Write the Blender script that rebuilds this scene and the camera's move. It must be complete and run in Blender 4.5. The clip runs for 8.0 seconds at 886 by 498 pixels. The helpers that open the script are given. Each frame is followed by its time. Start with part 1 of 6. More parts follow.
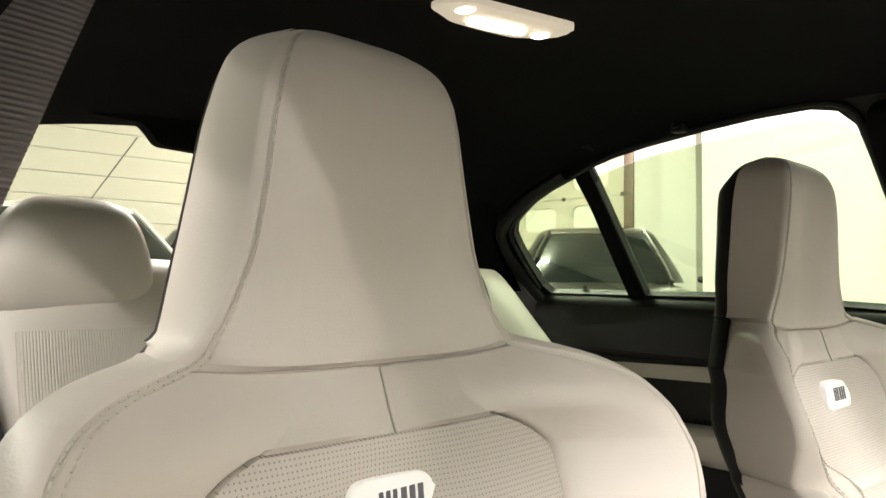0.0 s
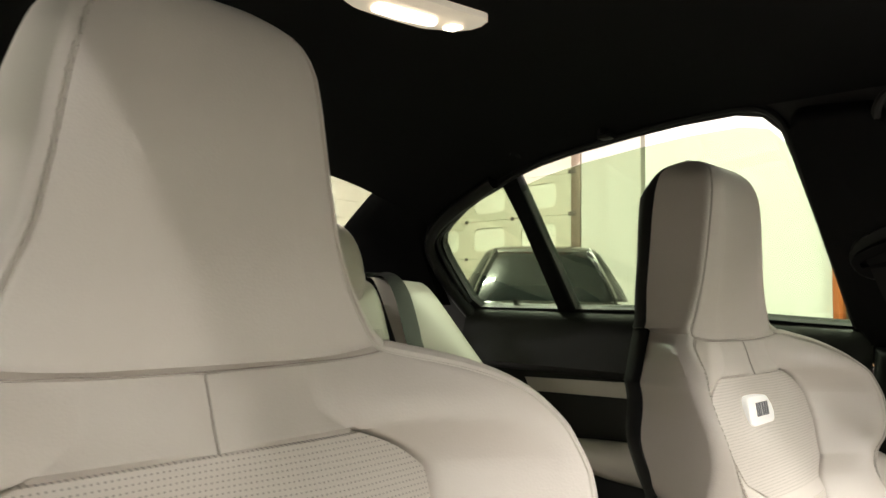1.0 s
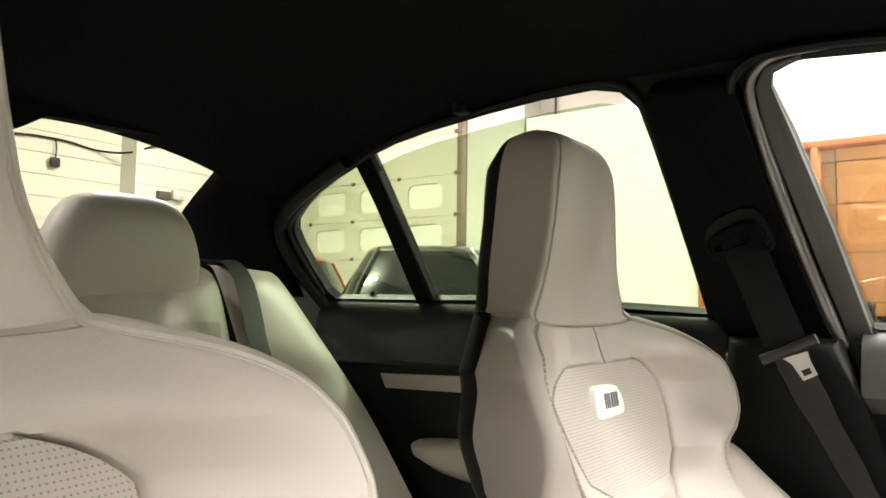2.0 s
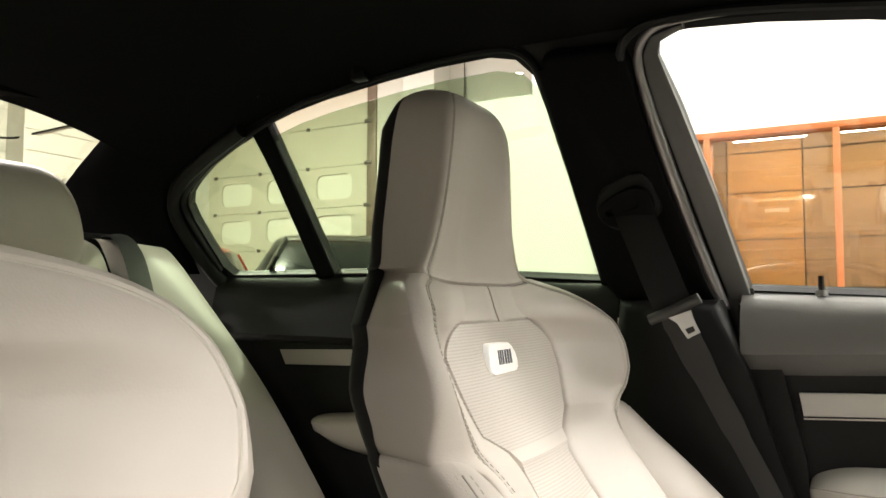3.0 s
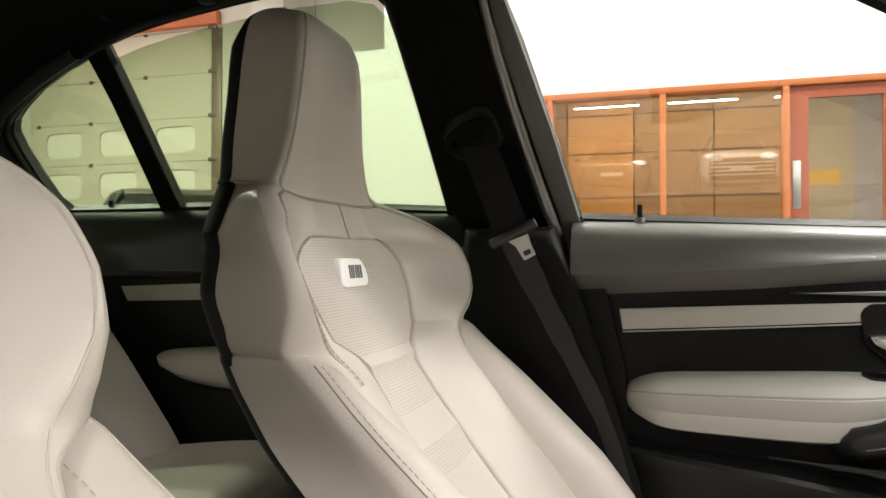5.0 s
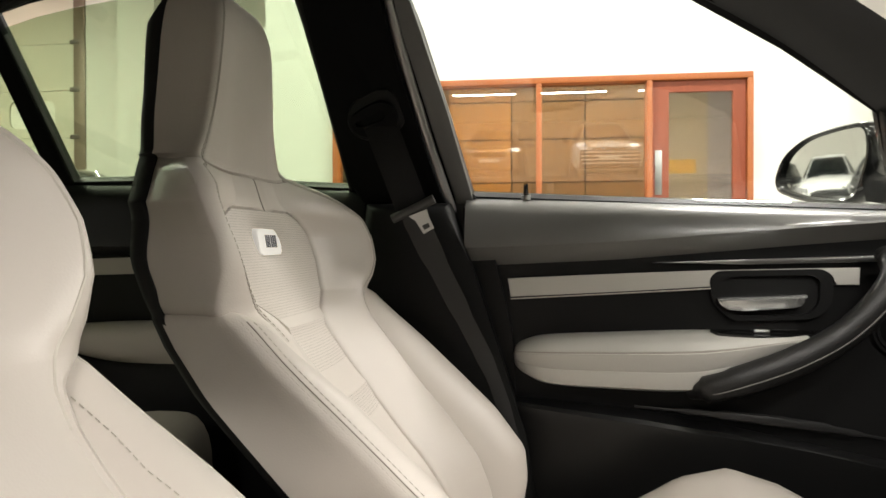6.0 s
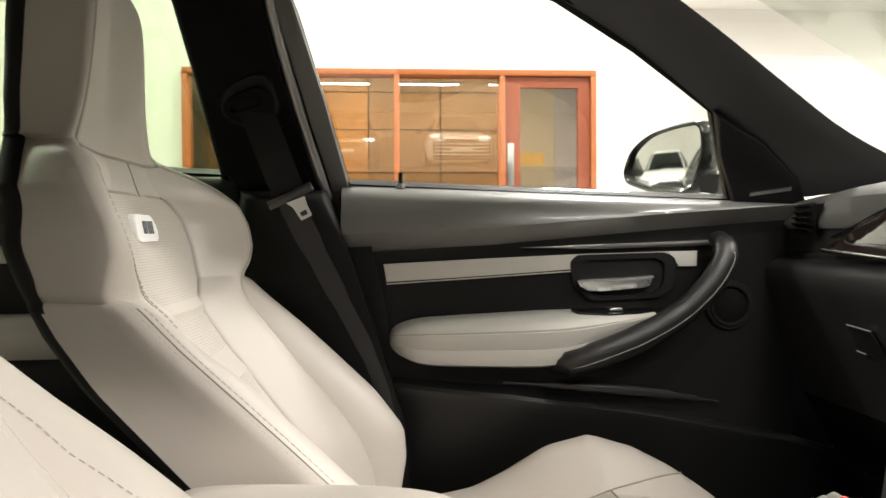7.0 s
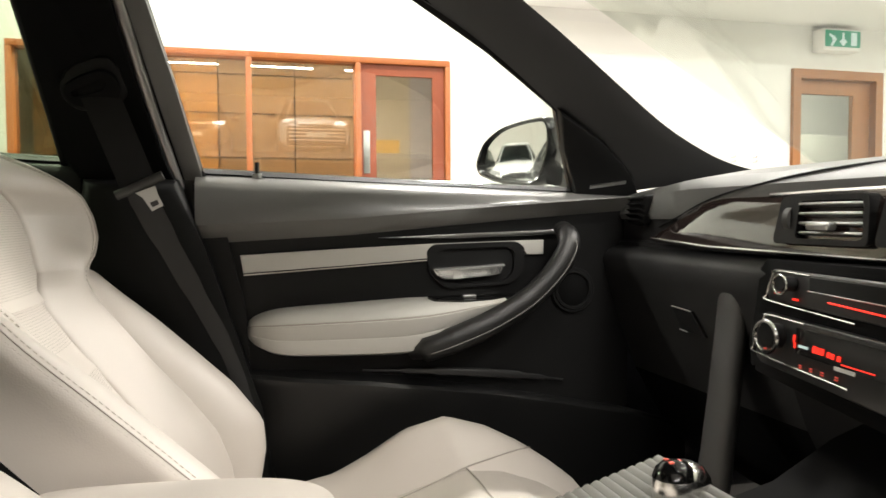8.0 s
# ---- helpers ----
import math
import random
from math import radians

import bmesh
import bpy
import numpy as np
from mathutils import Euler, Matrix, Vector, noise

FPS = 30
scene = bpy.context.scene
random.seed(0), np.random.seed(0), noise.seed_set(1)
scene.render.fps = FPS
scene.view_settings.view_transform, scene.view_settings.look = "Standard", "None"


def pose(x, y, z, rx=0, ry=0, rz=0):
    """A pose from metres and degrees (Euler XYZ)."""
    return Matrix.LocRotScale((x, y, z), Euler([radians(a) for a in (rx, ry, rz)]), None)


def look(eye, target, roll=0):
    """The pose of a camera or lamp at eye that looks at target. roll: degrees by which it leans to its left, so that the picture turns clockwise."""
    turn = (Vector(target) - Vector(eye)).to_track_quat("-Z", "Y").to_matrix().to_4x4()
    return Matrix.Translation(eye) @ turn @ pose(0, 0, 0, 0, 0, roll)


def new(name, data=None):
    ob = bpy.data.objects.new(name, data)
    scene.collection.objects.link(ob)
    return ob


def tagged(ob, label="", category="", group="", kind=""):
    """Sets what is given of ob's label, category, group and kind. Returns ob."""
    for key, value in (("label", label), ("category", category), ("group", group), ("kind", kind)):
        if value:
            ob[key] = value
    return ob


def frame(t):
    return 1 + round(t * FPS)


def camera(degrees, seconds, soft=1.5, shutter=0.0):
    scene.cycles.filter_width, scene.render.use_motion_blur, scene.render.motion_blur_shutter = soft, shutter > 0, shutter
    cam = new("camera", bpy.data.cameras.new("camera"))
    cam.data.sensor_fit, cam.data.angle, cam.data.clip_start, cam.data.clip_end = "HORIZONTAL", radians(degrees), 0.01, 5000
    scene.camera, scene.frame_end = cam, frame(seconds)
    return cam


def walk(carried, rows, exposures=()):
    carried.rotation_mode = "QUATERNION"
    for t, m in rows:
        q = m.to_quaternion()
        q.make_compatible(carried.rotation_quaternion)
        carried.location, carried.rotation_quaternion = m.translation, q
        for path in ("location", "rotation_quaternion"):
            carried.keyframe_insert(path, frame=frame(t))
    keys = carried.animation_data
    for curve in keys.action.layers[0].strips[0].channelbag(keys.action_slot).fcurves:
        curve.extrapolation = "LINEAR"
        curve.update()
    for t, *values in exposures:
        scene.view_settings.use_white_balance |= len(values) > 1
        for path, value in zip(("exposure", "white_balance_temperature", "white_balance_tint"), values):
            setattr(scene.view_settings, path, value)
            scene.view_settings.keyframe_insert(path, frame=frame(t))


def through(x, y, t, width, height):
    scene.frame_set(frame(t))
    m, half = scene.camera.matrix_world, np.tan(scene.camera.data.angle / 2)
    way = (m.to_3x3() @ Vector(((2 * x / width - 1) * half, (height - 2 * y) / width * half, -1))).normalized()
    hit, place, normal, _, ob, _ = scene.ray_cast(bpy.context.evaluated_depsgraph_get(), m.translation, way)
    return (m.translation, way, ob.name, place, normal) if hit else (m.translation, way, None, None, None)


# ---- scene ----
cam = camera(62.6, 8.0, 1.5, 0.22)
PATH = [
    (0, (-0.664, 0.009, 1.051), (0.667, 1.5, 1.131), 0.5),
    (0.5, (-0.637, 0.008, 1.053), (0.724, 1.469, 1.172), 0.7),
    (1, (-0.57, 0.021, 1.036), (0.853, 1.42, 1.171), 0.8),
    (1.5, (-0.494, 0.033, 1.025), (1.026, 1.324, 1.166), 0.9),
    (2, (-0.432, 0.043, 1.014), (1.184, 1.212, 1.158), 0.8),
    (3.5, (-0.412, 0.024, 0.954), (1.376, 0.915, 1.056), 0.0),
    (4, (-0.414, 0.019, 0.938), (1.407, 0.845, 1.005), 0.1),
    (4.5, (-0.418, 0.017, 0.929), (1.445, 0.743, 0.974), -0.0),
    (6, (-0.532, 0.034, 0.903), (1.45, 0.304, 0.885), -0.1),
    (6.5, (-0.564, 0.052, 0.895), (1.434, 0.141, 0.864), -0.2),
    (7, (-0.565, 0.071, 0.897), (1.43, -0.058, 0.851), -0.3),
    (7.5, (-0.57, 0.09, 0.906), (1.399, -0.253, 0.835), -0.3),
    (8, (-0.59, 0.079, 0.904), (1.34, -0.437, 0.819), -0.3),
]
walk(cam, [(t, look(eye, target, roll)) for t, eye, target, roll in PATH],
     [(0, 0.33), (0.5, 0.05), (1, 0.08), (1.5, 0.2), (2, 0.28), (3.5, 0.0), (4.5, -0.2), (6, -0.36), (6.5, -0.37), (7, -0.15), (8, -0.1)])

HALL_POWER, WASH_POWER = 380, 230

# ---- world, light ----
world = bpy.data.worlds.new("world")
scene.world = world
world.use_nodes = True
world.node_tree.nodes["Background"].inputs[0].default_value = (0.9, 0.95, 1.0, 1)
world.node_tree.nodes["Background"].inputs[1].default_value = 0.05


def strip_lamp(x, y, z, length, power, along="y", colour=(1.0, 0.955, 0.89), width=0.14):
    data = bpy.data.lights.new("tube_glow", "AREA")
    data.shape, data.size, data.size_y, data.energy, data.color = "RECTANGLE", width, length, power, colour
    ob = new("tube_glow", data)
    ob.matrix_world = pose(x, y, z, 0, 0, 0 if along == "y" else 90)
    return ob


# ---- materials ----
def material(name, colour, rough=0.5, metal=0.0, vary=0.1, scale=6.0, bump=0.1, grain=300.0, coat=0.0, spec=0.5, detail="noise"):
    """A surface with broad tone changes, fine grain and relief, in metres."""
    m = bpy.data.materials.new(name)
    m.use_nodes = True
    nt = m.node_tree
    b = nt.nodes["Principled BSDF"]
    b.inputs["Roughness"].default_value, b.inputs["Metallic"].default_value = rough, metal
    b.inputs["Coat Weight"].default_value, b.inputs["Specular IOR Level"].default_value = coat, spec
    tc = nt.nodes.new("ShaderNodeTexCoord")
    n1 = nt.nodes.new("ShaderNodeTexNoise")
    n1.inputs["Scale"].default_value, n1.inputs["Detail"].default_value = scale, 5
    nt.links.new(tc.outputs["Object"], n1.inputs["Vector"])
    ramp = nt.nodes.new("ShaderNodeMix")
    ramp.data_type = "RGBA"
    ramp.inputs["A"].default_value = (*[c * (1 - vary) for c in colour], 1)
    ramp.inputs["B"].default_value = (*[min(1, c * (1 + vary)) for c in colour], 1)
    nt.links.new(n1.outputs["Fac"], ramp.inputs["Factor"])
    nt.links.new(ramp.outputs["Result"], b.inputs["Base Color"])
    if detail == "leather":
        n2 = nt.nodes.new("ShaderNodeTexVoronoi")
        n2.inputs["Scale"].default_value = grain
        out = n2.outputs["Distance"]
    else:
        n2 = nt.nodes.new("ShaderNodeTexNoise")
        n2.inputs["Scale"].default_value, n2.inputs["Detail"].default_value = grain, 3
        out = n2.outputs["Fac"]
    nt.links.new(tc.outputs["Object"], n2.inputs["Vector"])
    bp = nt.nodes.new("ShaderNodeBump")
    bp.inputs["Strength"].default_value, bp.inputs["Distance"].default_value = bump, 0.001
    nt.links.new(out, bp.inputs["Height"])
    nt.links.new(bp.outputs["Normal"], b.inputs["Normal"])
    rr = nt.nodes.new("ShaderNodeMapRange")
    rr.inputs["To Min"].default_value, rr.inputs["To Max"].default_value = max(0, rough - 0.06), min(1, rough + 0.08)
    nt.links.new(n1.outputs["Fac"], rr.inputs["Value"])
    nt.links.new(rr.outputs["Result"], b.inputs["Roughness"])
    return m


def perforated(name, colour, pitch=0.0032, hole=0.7):
    """Leather with rows of small punched holes in the plane of the backrest."""
    m = material(name, colour, 0.5, 0, 0.06, 5, 0.15, 500, detail="leather")
    nt = m.node_tree
    b = nt.nodes["Principled BSDF"]
    tc = nt.nodes.new("ShaderNodeTexCoord")
    sep = nt.nodes.new("ShaderNodeSeparateXYZ")
    nt.links.new(tc.outputs["Object"], sep.inputs[0])
    waves = []
    for axis in ("X", "Z"):
        mul = nt.nodes.new("ShaderNodeMath")
        mul.operation, mul.inputs[1].default_value = "MULTIPLY", 2 * math.pi / pitch
        nt.links.new(sep.outputs[axis], mul.inputs[0])
        sn = nt.nodes.new("ShaderNodeMath")
        sn.operation = "SINE"
        nt.links.new(mul.outputs[0], sn.inputs[0])
        waves.append(sn)
    add = nt.nodes.new("ShaderNodeMath")
    add.operation = "ADD"
    nt.links.new(waves[0].outputs[0], add.inputs[0])
    nt.links.new(waves[1].outputs[0], add.inputs[1])
    rng = nt.nodes.new("ShaderNodeMapRange")
    rng.inputs["From Min"].default_value, rng.inputs["From Max"].default_value = 2 * hole, 2 * hole + 0.35
    nt.links.new(add.outputs[0], rng.inputs["Value"])
    mix = nt.nodes.new("ShaderNodeMix")
    mix.data_type = "RGBA"
    mix.inputs["B"].default_value = (0.3, 0.275, 0.245, 1)
    nt.links.new(b.inputs["Base Color"].links[0].from_socket, mix.inputs["A"])
    nt.links.new(rng.outputs["Result"], mix.inputs["Factor"])
    nt.links.new(mix.outputs["Result"], b.inputs["Base Color"])
    return m


def glass(name, tint=(1, 1, 1), through=0.92, rough=0.0, gloss=0.06):
    """A thin pane: clear with a Fresnel gloss."""
    m = bpy.data.materials.new(name)
    m.use_nodes = True
    nt = m.node_tree
    nt.nodes.remove(nt.nodes["Principled BSDF"])
    tr, gl, mix, lw, pw, fr = (nt.nodes.new("ShaderNode" + k) for k in ("BsdfTransparent", "BsdfGlossy", "MixShader", "LayerWeight", "Math", "Math"))
    tr.inputs[0].default_value = (*[through * c for c in tint], 1)
    gl.inputs["Roughness"].default_value = rough
    lw.inputs["Blend"].default_value = 0.5
    pw.operation, pw.inputs[1].default_value = "POWER", 5
    fr.operation, fr.inputs[1].default_value, fr.inputs[2].default_value = "MULTIPLY_ADD", 0.9, gloss
    nt.links.new(lw.outputs["Facing"], pw.inputs[0])
    nt.links.new(pw.outputs[0], fr.inputs[0])
    nt.links.new(fr.outputs[0], mix.inputs[0])
    nt.links.new(tr.outputs[0], mix.inputs[1])
    nt.links.new(gl.outputs[0], mix.inputs[2])
    nt.links.new(mix.outputs[0], nt.nodes["Material Output"].inputs[0])
    return m


def glow(name, colour, strength):
    m = bpy.data.materials.new(name)
    m.use_nodes = True
    b = m.node_tree.nodes["Principled BSDF"]
    b.inputs["Base Color"].default_value = (*colour, 1)
    b.inputs["Emission Color"].default_value, b.inputs["Emission Strength"].default_value = (*colour, 1), strength
    return m


def wood(name, a, b_, scale=3.0, stretch=14.0, axis=2, rough=0.45):
    m = material(name, a, rough, 0, 0.1, scale, 0.1, 120)
    nt = m.node_tree
    tc, mp, n = nt.nodes.new("ShaderNodeTexCoord"), nt.nodes.new("ShaderNodeMapping"), nt.nodes.new("ShaderNodeTexNoise")
    sc = [stretch] * 3
    sc[axis] = 0.8
    mp.inputs["Scale"].default_value = sc
    n.inputs["Scale"].default_value, n.inputs["Detail"].default_value, n.inputs["Distortion"].default_value = scale, 6, 0.6
    nt.links.new(tc.outputs["Object"], mp.inputs[0])
    nt.links.new(mp.outputs[0], n.inputs["Vector"])
    mix = nt.nodes.new("ShaderNodeMix")
    mix.data_type = "RGBA"
    mix.inputs["A"].default_value, mix.inputs["B"].default_value = (*a, 1), (*b_, 1)
    nt.links.new(n.outputs["Fac"], mix.inputs["Factor"])
    nt.links.new(mix.outputs["Result"], nt.nodes["Principled BSDF"].inputs["Base Color"])
    return m


HIDE = (0.6, 0.548, 0.499)
leather = material("pale_leather", HIDE, 0.4, 0, 0.06, 5, 0.09, 560, spec=0.5, detail="leather")
# copy of the seat hide, cooled in colour for the greenish light on the door
leather_cool_lit = material("pale_leather_cool_lit", (0.56, 0.545, 0.505), 0.4, 0, 0.05, 4, 0.12, 420, detail="leather")
# black leather whose colour is lightened for the window light on the sill
door_top_lit = material("lit_black_door_top", (0.15, 0.147, 0.142), 0.34, 0, 0.12, 7, 0.08, 420, coat=0.35, spec=1.0, detail="leather")
leather_holes = perforated("perforated_pale_leather", HIDE, 0.0032, 0.62)
thread = material("seam_thread", (0.38, 0.345, 0.305), 0.8)
stitch = material("pale_stitch_thread", (0.57, 0.53, 0.47), 0.6)
black_soft = material("black_soft_plastic", (0.008, 0.008, 0.008), 0.5, 0, 0.2, 9, 0.15, 900, spec=0.22)
black_hide = material("black_leather", (0.016, 0.0157, 0.0154), 0.4, 0, 0.2, 7, 0.25, 420, detail="leather")
dash_grey = material("soft_dash_top", (0.115, 0.115, 0.11), 0.45, 0, 0.12, 9, 0.2, 800)
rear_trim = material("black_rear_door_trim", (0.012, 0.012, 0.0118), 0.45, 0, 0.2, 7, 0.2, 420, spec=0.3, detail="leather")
pillar_grey = material("dark_grey_pillar_cloth", (0.05, 0.05, 0.051), 0.62, 0, 0.12, 25, 0.25, 1300, spec=0.5)
stack_face = material("dark_satin_panel", (0.03, 0.029, 0.028), 0.3, 0, 0.12, 12, 0.03, 700, spec=0.7)
glove_black = material("black_glovebox", (0.014, 0.0138, 0.0136), 0.42, 0, 0.15, 9, 0.12, 800, spec=0.45)
pad_grey = material("grey_ribbed_plastic", (0.2, 0.195, 0.18), 0.5, 0, 0.1, 9, 0.1, 700)
grey_soft = material("grey_soft_dash", (0.045, 0.044, 0.042), 0.5, 0, 0.15, 9, 0.2, 800)
black_gloss = material("black_gloss", (0.006, 0.006, 0.006), 0.12, 0, 0.1, 9, 0.02)
shell_black = material("seat_shell_black", (0.008, 0.008, 0.008), 0.6, 0, 0.2, 12, 0.2, 700, spec=0.25)
headcloth = material("anthracite_headliner", (0.007, 0.007, 0.007), 0.95, 0, 0.25, 30, 0.4, 1500, spec=0.1)
pillarcloth = material("anthracite_pillar_cloth", (0.006, 0.006, 0.006), 0.9, 0, 0.25, 30, 0.4, 1500, spec=0.12)
carpet = material("black_carpet", (0.005, 0.005, 0.005), 1.0, 0, 0.3, 40, 0.8, 900, spec=0.03)
# one webbing in painted tones: upper pillar run shaded, lower run lit
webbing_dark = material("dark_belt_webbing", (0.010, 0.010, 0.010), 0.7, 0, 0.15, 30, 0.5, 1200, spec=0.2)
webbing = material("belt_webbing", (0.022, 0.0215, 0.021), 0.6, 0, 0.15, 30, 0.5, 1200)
# paler copy: the light on the near belt is put into its colour
webbing_near_lit = material("lit_ribbed_belt_webbing", (0.14, 0.125, 0.12), 0.7, 0, 0.12, 30, 0.3, 1200)
_nt = webbing_near_lit.node_tree
_w, _tc, _b = _nt.nodes.new("ShaderNodeTexWave"), _nt.nodes.new("ShaderNodeTexCoord"), _nt.nodes.new("ShaderNodeBump")
_w.bands_direction, _w.inputs["Scale"].default_value = "Z", 130
_b.inputs["Strength"].default_value, _b.inputs["Distance"].default_value = 0.9, 0.001
_nt.links.new(_tc.outputs["Object"], _w.inputs["Vector"])
_nt.links.new(_w.outputs["Fac"], _b.inputs["Height"])
_nt.links.new(_b.outputs["Normal"], _nt.nodes["Principled BSDF"].inputs["Normal"])
black_satin = material("black_satin_plastic", (0.022, 0.0217, 0.0215), 0.33, 0, 0.15, 9, 0.04, 900, spec=0.8)
pocket_black = material("black_pocket_plastic", (0.009, 0.009, 0.009), 0.36, 0, 0.15, 9, 0.05, 900, spec=0.4)
matte_black = material("matte_black_plastic", (0.006, 0.006, 0.006), 0.8, 0, 0.2, 20, 0.2, 800, spec=0.08)
rubber = material("black_rubber", (0.007, 0.007, 0.007), 0.5, 0, 0.15, 20, 0.1, spec=0.3)
seal_grey = material("grey_door_seal", (0.30, 0.29, 0.28), 0.3, 0.6, 0.1, 20, 0.05)
chrome = material("satin_chrome", (0.72, 0.71, 0.69), 0.18, 1.0, 0.05, 9, 0.02)
handle_silver = material("handle_silver", (0.86, 0.86, 0.85), 0.22, 0.8, 0.05, 9, 0.03)
alu = material("brushed_aluminium", (0.42, 0.42, 0.41), 0.35, 1.0, 0.06, 9, 0.05)
pale_plastic = material("pale_plastic", (0.78, 0.77, 0.74), 0.35, 0, 0.03)
mirror_glass = material("mirror_silver", (0.86, 0.87, 0.86), 0.01, 1.0, 0.0, 1, 0.0)
side_glass = glass("green_tinted_glass", (0.77, 0.85, 0.72), 0.92)
back_glass = glass("rear_window_glass", (0.86, 0.88, 0.80), 0.92)
clear_glass = glass("clear_glass", (0.97, 1.0, 0.97), 0.95)
office_glass = glass("office_glass", (1, 0.97, 0.93), 0.78, 0.0, 0.15)
dome_glow = glow("dome_light_glow", (1.0, 0.86, 0.66), 4)
dome_dim = glow("dome_lens_glow", (0.9, 0.78, 0.62), 0.35)
red_glow = glow("red_display_glow", (1.0, 0.035, 0.02), 1.1)
red_dim = glow("red_button_glow", (0.8, 0.1, 0.07), 0.3)
badge_white = glow("badge_white", (0.9, 0.88, 0.84), 0.25)
badge_dark = material("badge_dark", (0.10, 0.10, 0.12), 0.4)
wall_paint = material("white_wall_paint", (0.80, 0.79, 0.75), 0.75, 0, 0.03, 0.7, 0.2, 60)
hall_paint = material("cream_block_paint", (0.68, 0.665, 0.60), 0.7, 0, 0.05, 0.9, 0.03, 40)
dim_block = material("grey_brown_block", (0.45, 0.40, 0.33), 0.8, 0, 0.1, 0.9, 0.1, 40)
ceiling_paint = material("ceiling_white", (0.78, 0.77, 0.74), 0.9, 0, 0.04, 0.8, 0.1, 60)
floor_paint = material("grey_floor_tile", (0.34, 0.33, 0.31), 0.3, 0, 0.1, 1.5, 0.05, 60)
orange_wood = wood("orange_stained_wood", (0.46, 0.135, 0.034), (0.33, 0.09, 0.023))
red_wood = wood("red_stained_wood", (0.33, 0.075, 0.03), (0.22, 0.045, 0.018))
brown_wood = wood("brown_stained_wood", (0.33, 0.135, 0.035), (0.23, 0.085, 0.02))
oak_panel = wood("oak_panel", (0.55, 0.29, 0.085), (0.42, 0.21, 0.06), 2.0)
oak_grey = wood("grey_oak_panel", (0.36, 0.22, 0.11), (0.28, 0.165, 0.08), 2.0)
dark_gap = material("dark_gap", (0.03, 0.022, 0.016), 0.8)
door_panel = material("cream_door_panel", (0.58, 0.55, 0.44), 0.5, 0, 0.05, 2, 0.1, 60)
pane_white = material("milky_pane", (0.80, 0.78, 0.68), 0.3, 0, 0.03, 3, 0.02)
steel_dark = material("dark_steel", (0.10, 0.085, 0.07), 0.5, 0.4, 0.15, 6, 0.1)
rail_brown = material("brown_guide_rail", (0.16, 0.12, 0.085), 0.5, 0.3, 0.15, 6, 0.1)
beam_orange = material("orange_primer_beam", (0.50, 0.15, 0.06), 0.6, 0, 0.1, 4, 0.1)
green_sign = glow("exit_sign_green", (0.004, 0.06, 0.032), 4)
white_sign = glow("exit_sign_white", (0.25, 0.3, 0.28), 2)
silver_paint = material("silver_car_paint", (0.30, 0.285, 0.235), 0.22, 0.5, 0.04, 2, 0.0, coat=0.8)
white_paint = material("white_car_paint", (0.80, 0.80, 0.78), 0.2, 0, 0.03, 2, 0.0, coat=0.8)
red_paint = material("red_car_paint", (0.42, 0.05, 0.02), 0.2, 0, 0.05, 2, 0.0, coat=0.8)
olive_paint = material("dark_grey_car_paint", (0.075, 0.075, 0.062), 0.2, 0.4, 0.05, 2, 0.0, coat=0.8)
bronze_paint = material("bronze_car_paint", (0.2, 0.12, 0.06), 0.25, 0.5, 0.04, 2, 0.0, coat=0.8)
black_paint = material("black_car_paint", (0.012, 0.012, 0.014), 0.12, 0, 0.1, 2, 0.0, coat=0.8)
car_glass = material("dark_car_glass", (0.006, 0.008, 0.0075), 0.04, 0, 0.1, 2, 0.0, spec=0.1)
lamp_lens = material("headlamp_lens", (0.55, 0.55, 0.55), 0.08, 0.6, 0.1, 20, 0.05)
tyre = material("tyre_rubber", (0.012, 0.012, 0.012), 0.8)
gloss_trim = wood("dark_gloss_wood_trim", (0.028, 0.018, 0.015), (0.014, 0.009, 0.008), 5, 10, 0, 0.06)
_g = gloss_trim.node_tree.nodes["Principled BSDF"]
_g.inputs["Coat Weight"].default_value, _g.inputs["Coat IOR"].default_value, _g.inputs["Coat Roughness"].default_value = 1.0, 1.6, 0.04
yellow_paper = material("yellow_paper", (0.75, 0.48, 0.04), 0.7)
blue_paper = material("pale_blue_print", (0.42, 0.45, 0.62), 0.7, 0, 0.3, 9)
grey_room = material("grey_room_paint", (0.52, 0.50, 0.47), 0.8)

# ---- building helpers ----
OFF = {}


def smooth(bm):
    for f in bm.faces:
        f.smooth = True
    return bm


def thing(name, at, label="", category="", group="", kind=""):
    """An Empty at the base of a thing."""
    ob = new(name)
    ob.location = at
    ob.empty_display_size = 0.05
    OFF[ob] = Vector(at)
    return tagged(ob, label, category, group, kind)


def part(name, bm, mat, parent=None, label="", flat=False, keep=None):
    """Links a bmesh, given in the place's own metres, as one mesh object under a thing or a part."""
    me = bpy.data.meshes.new(name)
    off = OFF.get(parent, Vector((0, 0, 0)))
    bmesh.ops.recalc_face_normals(bm, faces=bm.faces)
    if not flat:
        smooth(bm)
    bmesh.ops.translate(bm, vec=-off, verts=bm.verts)
    bm.to_mesh(me)
    bm.free()
    me.materials.append(mat)
    ob = new(name, me)
    OFF[ob] = off
    if parent:
        ob.parent = parent
    if label:
        ob["label"] = label
    if not flat:
        me.set_sharp_from_angle(angle=radians(42))
    return ob


def solo(name, bm, mat, label, category, group="", kind="", flat=False):
    """A thing of one mesh."""
    return tagged(part(name, bm, mat, None, "", flat), label, category, group, kind)


